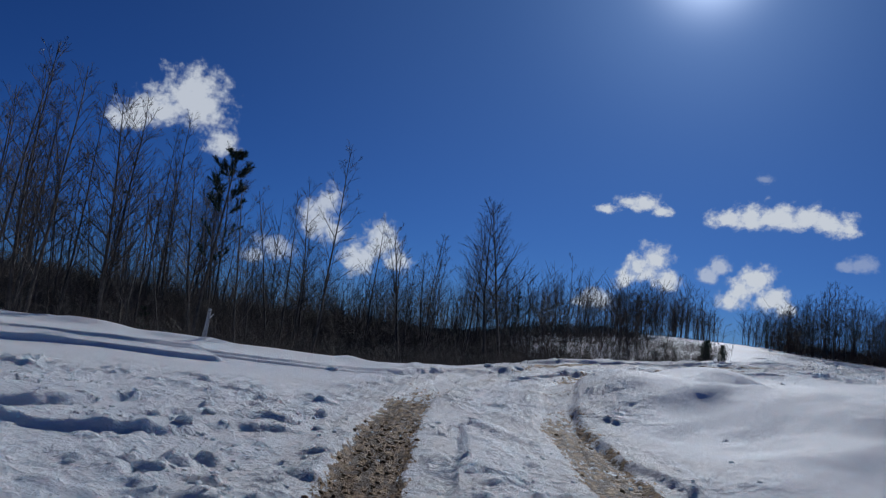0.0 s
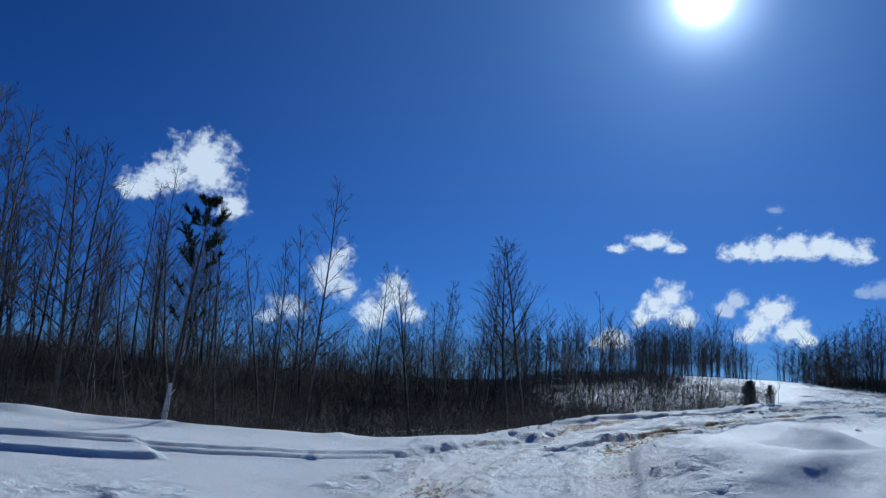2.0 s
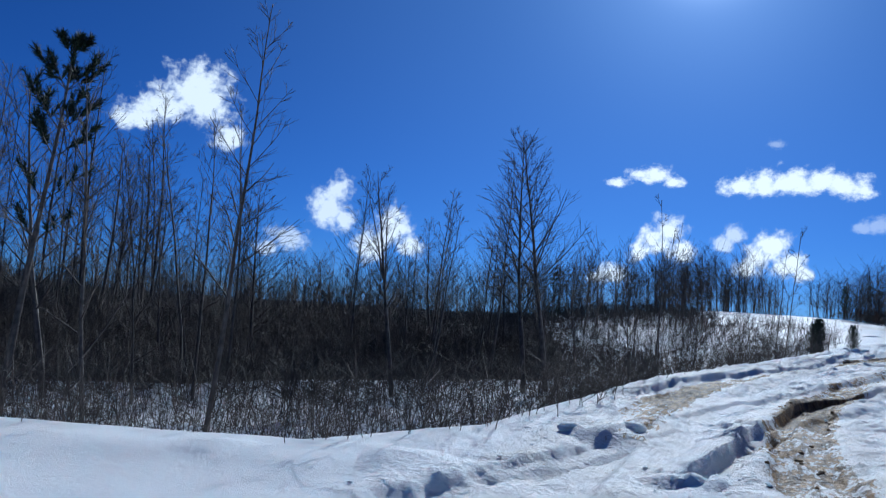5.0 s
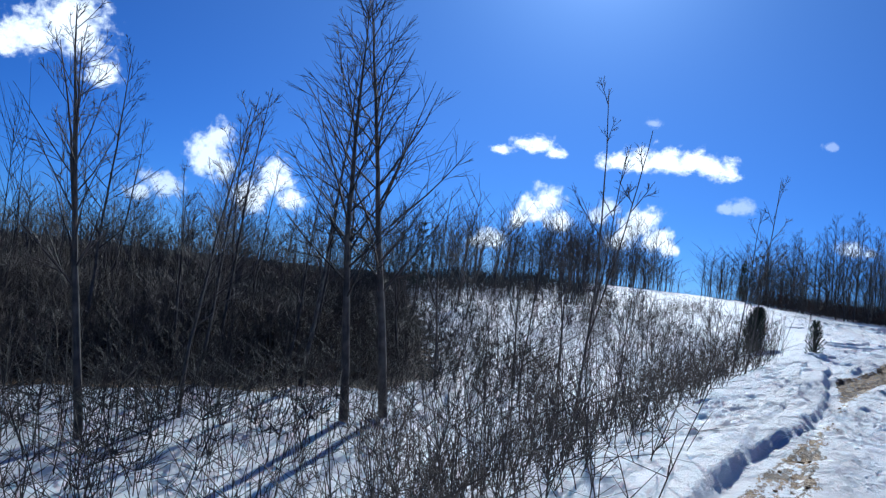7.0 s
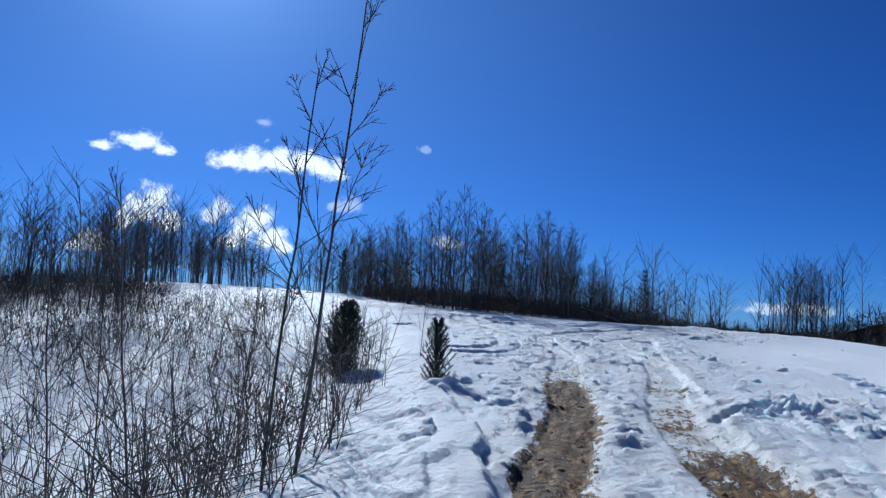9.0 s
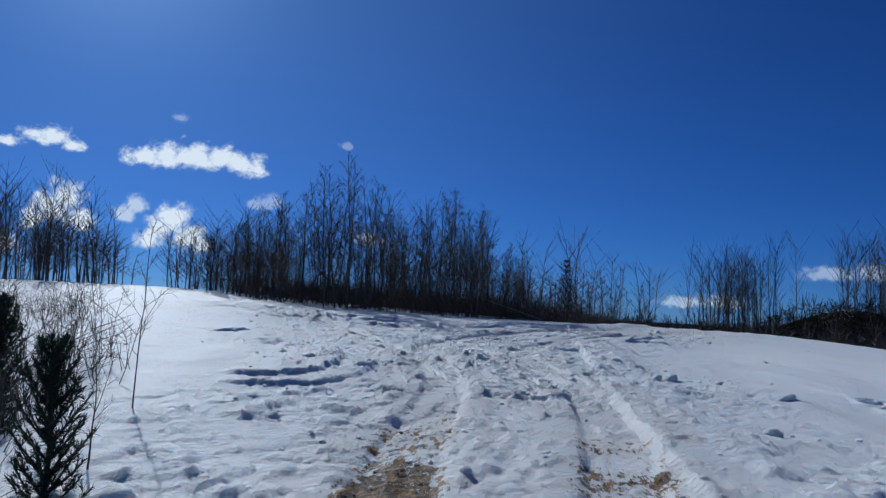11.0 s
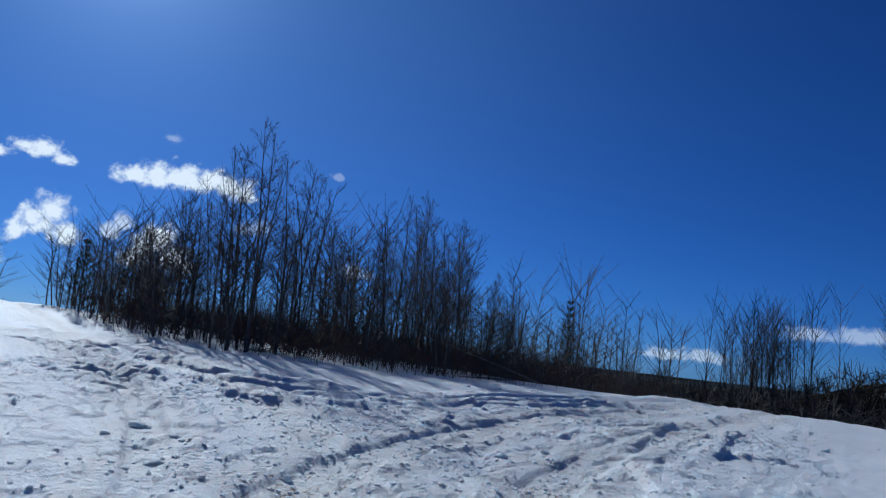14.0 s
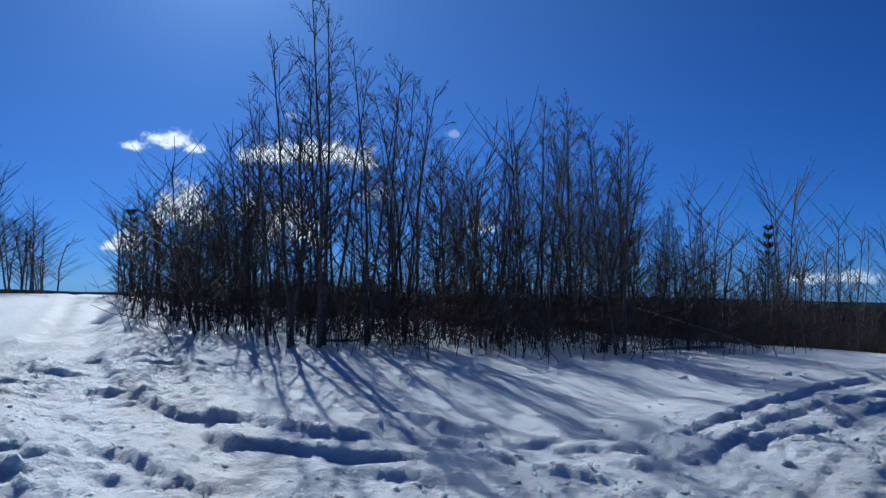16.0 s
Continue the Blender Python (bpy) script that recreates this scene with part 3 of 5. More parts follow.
def sheet():
    gx, gy = axis(-2200, 2200, -9, 36, 0.2), axis(-1500, 2600, 2, 62, 0.2)
    nx, ny, k = len(gx), len(gy), FINE_CUTS
    X, Y = np.meshgrid(gx, gy)
    Z = ground_height(X.ravel(), Y.ravel()).reshape(ny, nx)
    GRID.update(gx=gx, gy=gy, z=Z)
    mx, my = np.meshgrid((gx[:-1] + gx[1:]) / 2, (gy[:-1] + gy[1:]) / 2)
    fine = driven(mx.ravel(), my.ravel()).reshape(ny - 1, nx - 1)
    # every corner gets a place in a lattice k times finer than the grid
    wide = (nx - 1) * k + 1
    j, i = np.nonzero(~fine)
    corner = lambda p, q: (j + q) * k * wide + (i + p) * k
    plain = np.stack([corner(0, 0), corner(1, 0), corner(1, 1), corner(0, 1)], 1)
    j, i = np.nonzero(fine)
    small = []
    for q in range(k):
        for p in range(k):
            at = (j * k + q) * wide + i * k + p
            small.append(np.stack([at, at + 1, at + wide + 1, at + wide], 1))
    keys, quads = np.unique(np.concatenate([plain, *small]), return_inverse=True)
    quads = quads.reshape(-1, 4)
    row, col = keys // wide, keys % wide
    i, j = np.minimum(col // k, nx - 2), np.minimum(row // k, ny - 2)
    u, v = (col - i * k) / k, (row - j * k) / k
    x, y = gx[i] * (1 - u) + gx[i + 1] * u, gy[j] * (1 - v) + gy[j + 1] * v
    z = (Z[j, i] * (1 - u) + Z[j, i + 1] * u) * (1 - v) + (Z[j + 1, i] * (1 - u) + Z[j + 1, i + 1] * u) * v
    # fine points take their own height, but on the seam with plain squares they stay on its edge
    pad = np.pad(fine, 1)
    jj, ii = j + 1, i + 1
    free = pad[jj, ii] & (pad[jj, ii - 1] | (u > 0)) & (pad[jj - 1, ii] | (v > 0)) & (pad[jj - 1, ii - 1] | (u > 0) | (v > 0))
    z[free] = ground_height(x[free], y[free])
    me = bpy.data.meshes.new("ground")
    me.vertices.add(len(x))
    me.vertices.foreach_set("co", np.stack([x, y, z], 1).ravel())
    me.loops.add(quads.size)
    me.loops.foreach_set("vertex_index", quads.ravel())
    me.polygons.add(len(quads))
    me.polygons.foreach_set("loop_start", np.arange(0, quads.size, 4))
    me.polygons.foreach_set("use_smooth", np.ones(len(quads), bool))
    me.update()
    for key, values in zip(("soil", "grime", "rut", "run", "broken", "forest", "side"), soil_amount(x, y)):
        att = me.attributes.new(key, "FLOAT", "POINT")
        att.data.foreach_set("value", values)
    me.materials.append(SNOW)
    return tagged(new("ground", me), "snow-covered ground with brown muddy wheel ruts", "ground", kind="structure")


ground = sheet()


def place_z(x, y):
    gx, gy, z = GRID["gx"], GRID["gy"], GRID["z"]
    i, j = int(np.searchsorted(gx, x)), int(np.searchsorted(gy, y))
    return float(z[j - 1:j + 1, i - 1:i + 1].mean())


def exact_z(x, y):
    return float(ground_height(np.array([x]), np.array([y]))[0])


# ---- bare trees ----
def tubes_mesh(name, tubes, mat):
    """One mesh from tapered tubes: each a list of (point, radius), with its number of sides."""
    verts, faces = [], []
    for pts, sides in tubes:
        base = len(verts)
        for k, (p, r) in enumerate(pts):
            q = pts[min(k + 1, len(pts) - 1)][0] - pts[max(k - 1, 0)][0]
            u = q.orthogonal().normalized()
            v = q.cross(u).normalized()
            for s in range(sides):
                a = 2 * math.pi * s / sides
                verts.append(p + (u * math.cos(a) + v * math.sin(a)) * r)
        for k in range(len(pts) - 1):
            for s in range(sides):
                a, b = base + k * sides + s, base + k * sides + (s + 1) % sides
                faces.append((a, b, b + sides, a + sides))
    me = bpy.data.meshes.new(name)
    me.from_pydata([tuple(v) for v in verts], [], faces)
    me.polygons.foreach_set("use_smooth", [True] * len(faces))
    me.materials.append(mat)
    return me


def limb(rnd, start, way, length, r0, r1, n, wander, lift):
    pts, p, d = [], Vector(start), Vector(way).normalized()
    for k in range(n + 1):
        pts.append((p.copy(), r0 + (r1 - r0) * k / n))
        d = (d + Vector((rnd.gauss(0, wander), rnd.gauss(0, wander), lift))).normalized()
        p = p + d * (length / n)
    return pts


def bare_tree(seed, height, spread, first, count, trunk_r, leaders=0):
    """Meshes of trunk and crown of a leafless young tree; leaders: stems that fork from the trunk."""
    rnd = random.Random(seed)
    trunk = limb(rnd, (0, 0, -0.15), (rnd.gauss(0, 0.05), rnd.gauss(0, 0.05), 1), height, trunk_r, 0.005, 12, 0.03, 0.06)
    crown, stems = [], [(trunk, first, height)]
    for i in range(leaders):
        k = rnd.randint(4, 6)
        a = 6.28 * (i + 0.6 * rnd.random()) / leaders
        tall = height * (1 - k / 12) * rnd.uniform(0.75, 1.0)
        fork = limb(rnd, trunk[k][0], (math.cos(a) * 0.45, math.sin(a) * 0.45, 1), tall, trunk[k][1] * 0.75, 0.004, 12, 0.03, 0.05)
        crown.append((fork, 5))
        stems.append((fork, 0.15, tall))
    share = sum(q[2] for q in stems)
    for stem_line, low, tall in stems:
        a, number = rnd.uniform(0, 6.28), max(5, int(count * tall / share))
        for i in range(number):
            f = low + (0.97 - low) * (i + rnd.random()) / number
            k = min(11, int(f * 12))
            p = stem_line[k][0].lerp(stem_line[k + 1][0], f * 12 - k)
            a += 2.4 + rnd.gauss(0, 0.4)
            lean = radians(rnd.uniform(36, 58) * (1.15 - 0.45 * f))
            way = Vector((math.cos(a) * math.sin(lean), math.sin(a) * math.sin(lean), math.cos(lean)))
            n = tall * spread * (1.05 - f) ** 0.75 * rnd.uniform(0.65, 1.25) + 0.22
            b = limb(rnd, p, way, n, min(0.016, max(stem_line[k][1] * 0.45, 0.006)), 0.0025, 6, 0.06, 0.02)
            crown.append((b, 4))
            for j in range(rnd.randint(5, 8)):
                g = rnd.randint(1, 5)
                q, qr = b[g]
                own = (b[g + 1][0] - b[g - 1][0]).normalized()
                out = own.cross(Vector((rnd.gauss(0, 1), rnd.gauss(0, 1), rnd.gauss(0, 1)))).normalized()
                w = own + out * rnd.uniform(0.5, 1.0) + Vector((0, 0, 0.08))
                m = n * (0.62 - 0.08 * g) * rnd.uniform(0.6, 1.2)
                c = limb(rnd, q, w, m, max(0.0036, qr * 0.55), 0.0018, 3, 0.07, 0.015)
                crown.append((c, 3))
                for _ in range(rnd.randint(2, 3)):
                    g2 = rnd.randint(1, 2)
                    w2 = w.normalized() + Vector((rnd.gauss(0, 0.42), rnd.gauss(0, 0.42), rnd.gauss(0.05, 0.3)))
                    crown.append((limb(rnd, c[g2][0], w2, m * rnd.uniform(0.35, 0.65), 0.0026, 0.0015, 1, 0.05, 0.0), 3))
    return tubes_mesh("trunk", [(trunk, 6)], BARK), tubes_mesh("crown", crown, TWIG)


SHAPES = [(4.8, 0.27, 0.22, 20, 0.036, 0), (5.6, 0.24, 0.26, 22, 0.040, 0), (4.2, 0.30, 0.18, 18, 0.032, 1), (5.4, 0.2, 0.28, 20, 0.034, 0),
          (6.2, 0.2, 0.34, 22, 0.042, 0), (4.4, 0.22, 0.26, 16, 0.027, 0), (4.6, 0.36, 0.3, 30, 0.05, 0), (3.4, 0.22, 0.3, 10, 0.014, 0), (4.4, 0.16, 0.42, 9, 0.02, 2), (4.6, 0.30, 0.34, 32, 0.05, 2)]
KINDS = [bare_tree(10 + k, *shape) for k, shape in enumerate(SHAPES)]


def plant_tree(kind, x, y, scale, turn, lean=(0, 0), label="leafless grey-barked young tree standing in snow", group="roadside saplings"):
    root = new("bare_tree")
    trunk, crown = KINDS[kind]
    for me, nm in ((trunk, "trunk"), (crown, "crown")):
        ob = new(nm, me)
        ob.parent = root
    root.matrix_basis = pose(x, y, place_z(x, y), lean[0], lean[1], turn) @ Matrix.Scale(scale, 4)
    return tagged(root, label, "tree", group)


def left_of_edge(x, y):
    best, side = 1e9, 1.0
    for (ax, ay), (bx, by) in zip(EDGE[:-1], EDGE[1:]):
        dx, dy = bx - ax, by - ay
        u = min(1.0, max(0.0, ((x - ax) * dx + (y - ay) * dy) / (dx * dx + dy * dy)))
        d = math.hypot(x - ax - u * dx, y - ay - u * dy)
        if d < best:
            best, side = d, 1.0 if dx * (y - ay) > dy * (x - ax) else -1.0
    return best * side


# trees that stand out one by one
plant_tree(9, -1.0, 26.6, 1.05, 20, label="broad leafless tree with a rounded crown among brush")
plant_tree(6, 1.85, 28.5, 1.28, 75, (0, 5), label="tall leafless tree of a pair above the brush")
plant_tree(6, 2.4, 29.0, 1.36, 140, (0, 10), label="leafless tree with a forked crown of a pair above the brush")
plant_tree(4, -2.9, 20.0, 0.98, 10, (0, 5), label="tall slender leafless tree leaning over the brush")
plant_tree(8, 3.95, 25.2, 0.84, 200, (0, 2), label="thin leafless sapling beside the road bank")
plant_tree(7, 8.05, 30.0, 0.8, 60, (0, 2), label="thin leafless sapling beside the road bank")
plant_tree(7, 8.3, 30.1, 1.0, 160, (1, -3), label="taller of two thin saplings beside the road bank")
plant_tree(5, -0.2, 27.9, 0.95, 90)
for k, px, py, size in ((2, 5.6, 31.5, 0.75), (2, 5.0, 32.3, 0.7), (5, 4.7, 30.6, 0.7), (0, 0.9, 32.5, 0.85), (3, -0.4, 33.0, 0.95), (0, 1.3, 36.0, 1.0), (3, -0.3, 30.2, 0.85), (5, 6.6, 33.0, 0.6)):
    plant_tree(k, px, py, size, px * 70, (py % 3, px % 4), "leafless tree rising out of brush in the hollow")
for k, px, py, size in ((7, 5.8, 29.2, 0.75), (7, 6.3, 30.6, 0.6), (7, 7.1, 31.4, 0.7), (8, 7.6, 32.6, 0.5), (7, 8.7, 32.2, 0.55), (7, 9.2, 33.6, 0.6), (8, 9.0, 35.0, 0.42), (7, 10.2, 35.3, 0.5), (7, 11.1, 35.2, 0.42), (7, 9.9, 32.2, 0.3), (7, 12.7, 35.6, 0.42), (7, 6.9, 28.4, 0.5), (7, 5.0, 27.0, 0.6)):
    plant_tree(k, px, py, size, px * 90, (py % 5 - 2, px % 5 - 2), "short thin sapling in snow beside the road bank")
for px, py, size in ((11.2, 35.9, 0.26), (12.3, 36.1, 0.22), (11.3, 33.0, 0.16), (11.9, 33.9, 0.18), (10.3, 33.9, 0.24), (9.6, 34.4, 0.28), (10.8, 34.6, 0.25), (10.0, 32.9, 0.2), (8.9, 33.0, 0.26), (8.4, 31.3, 0.24)):
    plant_tree(2, px, py, size, px * 130, (py % 7 - 3, px % 7 - 3), "low twiggy shrub in snow beside the road bank", "roadside shrubs")
for px, py, tilt, size in ((24.35, 51.8, -5, 0.82), (24.5, 52.0, -2, 0.92), (24.75, 51.7, 3, 0.9), (24.95, 52.0, 6, 0.86), (24.2, 52.2, -8, 0.7), (25.5, 51.8, 4, 0.78)):
    plant_tree(1 if tilt > 0 else 0, px, py, size, 40 * tilt, (0, tilt), "leafless tree of a clump at the front of the grove", "grove above the turning place")

rnd = random.Random(4)
made = 0
while made < 90:
    x = rnd.uniform(-17, 6)
    y = 18.5 + 20 * rnd.random() ** 1.2
    s = left_of_edge(x, y)
    if s < 1.0 or x > 3.5 or (x > -4.2 and y < 31) or (x > -5 and rnd.random() < 0.5):
        continue
    made += 1
    size = rnd.uniform(0.8, 1.15) * (1.32 if x < -8 else 1.1 if x < -4 else 0.85)
    plant_tree(rnd.randrange(8), x, y, size, rnd.uniform(0, 360), (rnd.gauss(0, 3), rnd.gauss(0, 3)))

# the grove beyond the turning place, tall in the middle
GROVE = [(23.5, 54.5), (24.2, 52.6), (25.6, 50.9), (28.5, 50.4), (34, 51.3), (39, 52.8), (44.8, 54.6), (45.3, 57), (40, 62), (33, 66), (24.6, 64)]


def inside(x, y, polygon):
    hit = False
    for (ax, ay), (bx, by) in zip(polygon, polygon[1:] + polygon[:1]):
        if (ay > y) != (by > y) and x < (bx - ax) * (y - ay) / (by - ay) + ax:
            hit = not hit
    return hit


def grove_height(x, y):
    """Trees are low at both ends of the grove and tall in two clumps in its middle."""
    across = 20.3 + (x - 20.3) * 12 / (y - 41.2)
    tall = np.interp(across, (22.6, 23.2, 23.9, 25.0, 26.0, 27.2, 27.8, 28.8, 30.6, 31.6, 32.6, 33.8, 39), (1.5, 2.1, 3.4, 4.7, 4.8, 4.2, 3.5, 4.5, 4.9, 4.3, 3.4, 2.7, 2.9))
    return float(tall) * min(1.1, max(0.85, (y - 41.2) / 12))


made = 0
while made < 60:
    x, y = rnd.uniform(23.4, 48), 50.4 + 13 * rnd.random() ** 1.5
    if not inside(x, y, GROVE) or rnd.random() > 1.2 - 0.022 * (x - 24):
        continue
    made += 1
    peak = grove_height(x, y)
    # one to four stems from one root
    stems, a0 = rnd.choice((1, 1, 2, 3, 4)), rnd.uniform(0, 6.28)
    for k in range(stems):
        a = a0 + 6.28 * k / stems
        off = 0.2 * (stems > 1)
        tilt = rnd.uniform(3, 9) if stems > 1 else rnd.gauss(0, 3)
        kind = rnd.choice((0, 0, 1, 2, 3, 4, 5))
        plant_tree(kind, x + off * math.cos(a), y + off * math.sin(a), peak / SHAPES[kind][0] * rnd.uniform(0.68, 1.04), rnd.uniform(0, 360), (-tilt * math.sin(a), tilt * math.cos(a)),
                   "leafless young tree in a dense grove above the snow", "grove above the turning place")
for cx, cy, n, sx, size in ((57.2, 58.0, 9, 1.6, 0.9), (65, 51.5, 9, 2.0, 1.0)):
    for _ in range(n):
        plant_tree(rnd.randrange(6), cx + rnd.gauss(0, sx), cy + rnd.gauss(0, 1.2), size * rnd.uniform(0.75, 1.1), rnd.uniform(0, 360), (rnd.gauss(0, 3), rnd.gauss(0, 3)),
                   "leafless young tree in a distant grove", "distant groves")


# ---- brush and far woods ----
def arrays(tubes):
    me = tubes_mesh("pattern", tubes, BRUSH)
    co = np.zeros(len(me.vertices) * 3)
    me.vertices.foreach_get("co", co)
    ix = np.zeros(len(me.loops), np.int64)
    me.loops.foreach_get("vertex_index", ix)
    bpy.data.meshes.remove(me)
    return co.reshape(-1, 3), ix.reshape(-1, 4)


def field(name, patterns, spots, mat, label, category):
    """One mesh of many repeats; spots: pattern, x, y, z, turn, width, height."""
    vs, fs, n = [], [], 0
    for k, x, y, z, turn, w, h in spots:
        co, ix = patterns[k]
        c, s = math.cos(turn) * w, math.sin(turn) * w
        vs.append(np.stack([x + c * co[:, 0] - s * co[:, 1], y + s * co[:, 0] + c * co[:, 1], z + h * co[:, 2]], 1))
        fs.append(ix + n)
        n += len(co)
    v, f = np.concatenate(vs), np.concatenate(fs)
    me = bpy.data.meshes.new(name)
    me.vertices.add(len(v))
    me.vertices.foreach_set("co", v.ravel())
    me.loops.add(f.size)
    me.loops.foreach_set("vertex_index", f.ravel())
    me.polygons.add(len(f))
    me.polygons.foreach_set("loop_start", np.arange(0, f.size, 4))
    me.update()
    me.materials.append(mat)
    return tagged(new(name, me), label, category, kind="stuff")


def stem(rnd, low, high, branches, r, segs):
    n = rnd.uniform(low, high) + 0.2
    b = limb(rnd, (0, 0, -0.2), (rnd.gauss(0, 0.2), rnd.gauss(0, 0.2), 1), n, r, r * 0.4, segs, 0.06, 0.05)
    out = [(b, 3)]
    for _ in range(branches):
        q = b[rnd.randint(1, segs - 1)][0]
        out.append((limb(rnd, q, (rnd.gauss(0, 0.8), rnd.gauss(0, 0.8), rnd.uniform(0.2, 1.0)), n * rnd.uniform(0.25, 0.55), r * 0.7, r * 0.35, 1, 0.1, 0.05), 3))
    return out


rb = random.Random(9)
RED = bark("red_brown_twigs", (0.075, 0.028, 0.016), (0.17, 0.07, 0.035))
FINE = [arrays(stem(rb, 0.5, 1.4, 4, 0.0055, 3)) for _ in range(12)]
COARSE = [arrays(stem(rb, 0.7, 1.5, 6, 0.008, 2)) for _ in range(12)]


def scatter(count, spot, low, high, kinds):
    """Spots for field(); spot gives a place or None."""
    out = []
    while len(out) < count:
        p = spot(rb)
        if p is not None:
            out.append((rb.randrange(kinds), p[0], p[1], 0.0, rb.uniform(0, 6.28), 1.0, rb.uniform(low, high)))
    zs = [place_z(o[1], o[2]) for o in out]
    return [(o[0], o[1], o[2], z, o[4], o[5], o[6]) for o, z in zip(out, zs)]


def clumped(x, y):
    return float(noise2(np.array([x / 1.7]), np.array([y / 1.7]), 61)[0])


def verge(r):
    x, y = r.uniform(-16, 4), r.uniform(15.6, 24)
    return (x, y) if 0.2 < left_of_edge(x, y) < 7 and r.random() < 0.25 + clumped(x, y) else None


def hollow(r):
    x, y = r.uniform(2, 16), r.uniform(20, 50)
    s = left_of_edge(x, y)
    return (x, y) if 0.8 < s < 16 and r.random() < 0.1 + clumped(x, y) ** 2 * (1.3 - s * 0.05) else None


def valley(r):
    x, y = r.uniform(-40, 6), r.uniform(22, 46)
    s = left_of_edge(x, y)
    return (x, y) if s > 4.5 and (x < 2 or y > 27 + r.random() * 6) and not (x > 2 and y > 34 + r.random() * 14) else None


def under_grove(r):
    x, y = r.uniform(22, 46), 49.5 + 17 * r.random() ** 1.6
    return (x, y) if inside(x + r.gauss(0, 0.5), y + r.gauss(0, 0.6), GROVE) else None


field("brush_verge", FINE, scatter(2000, verge, 0.4, 0.95, 12), BRUSH, "thin leafless brush stems standing in snow", "brush")
field("brush_hollow", FINE, scatter(3500, hollow, 0.4, 1.1, 12), BRUSH, "thin leafless brush stems on a snowy slope", "brush")
def hollow_floor(r):
    x, y = r.uniform(-13, 5), r.uniform(17, 29.5)
    return (x, y) if left_of_edge(x, y) > 1.0 and r.random() < 0.3 + clumped(x, y) else None


field("brush_hollow_floor", FINE, scatter(1500, hollow_floor, 0.4, 1.1, 12), BRUSH, "thin bare stems standing in snow in the hollow", "brush")


def valley_front(r):
    x, y = r.uniform(-26, 1.5), r.uniform(23, 36)
    return (x, y) if 9.0 + 2 * r.random() < left_of_edge(x, y) < 17 else None


field("brush_valley_front", COARSE, scatter(4200, valley_front, 0.7, 1.15, 12), BRUSH, "dense leafless brush at the foot of the bank", "brush")
# stems here take the darker colour that stands in for shade
field("brush_valley", COARSE, scatter(11000, valley, 0.6, 1.1, 12), SHADED_BRUSH, "dense leafless brush filling the hollow, coloured dark for shade", "brush")
field("brush_under_grove", COARSE, scatter(2900, under_grove, 0.2, 1.25, 12), BRUSH, "dense dark brush under the grove", "brush")
field("red_brush_under_grove", COARSE, scatter(1500, under_grove, 0.2, 1.2, 12), RED, "reddish-brown leafless brush under the grove", "brush")


def simple_tree(rnd, fine, branches):
    t = limb(rnd, (0, 0, -0.3), (rnd.gauss(0, 0.05), rnd.gauss(0, 0.05), 1), 5.3, 0.032 * fine, 0.008 * fine, 4, 0.03, 0.05)
    out = [(t, 3)]
    for _ in range(branches):
        k = rnd.randint(1, 3)
        a = rnd.uniform(0, 6.28)
        b = limb(rnd, t[k][0].lerp(t[k + 1][0], rnd.random()), (math.cos(a), math.sin(a), 1.5), 5.3 * rnd.uniform(0.12, 0.36), 0.012 * fine, 0.005 * fine, 2, 0.08, 0.06)
        out.append((b, 3))
        out.append((limb(rnd, b[1][0], (math.cos(a + 1), math.sin(a + 1), 1.2), 0.5, 0.007 * fine, 0.004 * fine, 1, 0.08, 0.06), 3))
    return out


YOUNG = [arrays(simple_tree(rb, 1.0, 18)) for _ in range(8)]
FAR = [arrays(simple_tree(rb, 2.6, 7)) for _ in range(6)]


def woods(count, spot, low, high, patterns, label):
    return field("far_woods", patterns, scatter(count, spot, low, high, len(patterns)), TWIG, label, "woods")


def ring(r, a0, a1, d0, d1):
    a, d = radians(r.uniform(a0, a1)), r.uniform(d0, d1)
    return 13 + d * math.sin(a), 32 + d * math.cos(a)


def back_of_grove(r):
    x, y = r.uniform(24, 46), r.uniform(54, 67)
    return (x, y) if inside(x, y, GROVE) and r.random() < 1.15 - 0.018 * (x - 24) else None


woods(110, back_of_grove, 0.4, 0.8, YOUNG, "leafless young trees crowding the back of the grove")


def grove_front(r):
    x, y = r.uniform(23.2, 40), 50.3 + 6 * r.random()
    return (x, y) if inside(x, y, GROVE) else None


def grove_end(r):
    return r.uniform(23.3, 25.2), r.uniform(53.6, 61)


woods(44, grove_front, 0.24, 0.44, YOUNG, "bushy leafless saplings along the front of the grove")
woods(16, grove_end, 0.24, 0.42, YOUNG, "low leafless trees where the grove begins")
woods(44, lambda r: (r.uniform(25.0, 27.8), r.uniform(61, 68)), 0.42, 0.62, YOUNG, "leafless trees behind the grove")


def behind_rise(r, lo, hi):
    x, y = r.uniform(lo, hi), r.uniform(58, 76)
    return (x, y) if y > 60 + 0.35 * max(0.0, x - 8) else None


woods(400, lambda r: behind_rise(r, -30, 14), 0.5, 0.9, YOUNG, "row of distant leafless trees behind the snowy rise")
woods(150, lambda r: behind_rise(r, 14, 21.8), 0.5, 0.82, YOUNG, "row of low leafless trees behind the snowy rise")
woods(34, lambda r: (r.uniform(19.5, 23.5), r.uniform(67, 73)), 0.3, 0.5, YOUNG, "low leafless trees behind the snowy rise")
woods(50, lambda r: (r.uniform(-40, -8), r.uniform(21, 58)), 0.75, 1.2, YOUNG, "leafless trees standing in dark brush")
woods(80, lambda r: (r.uniform(-14, 12), r.uniform(44, 66)), 0.4, 0.8, YOUNG, "distant leafless trees above dark brush")
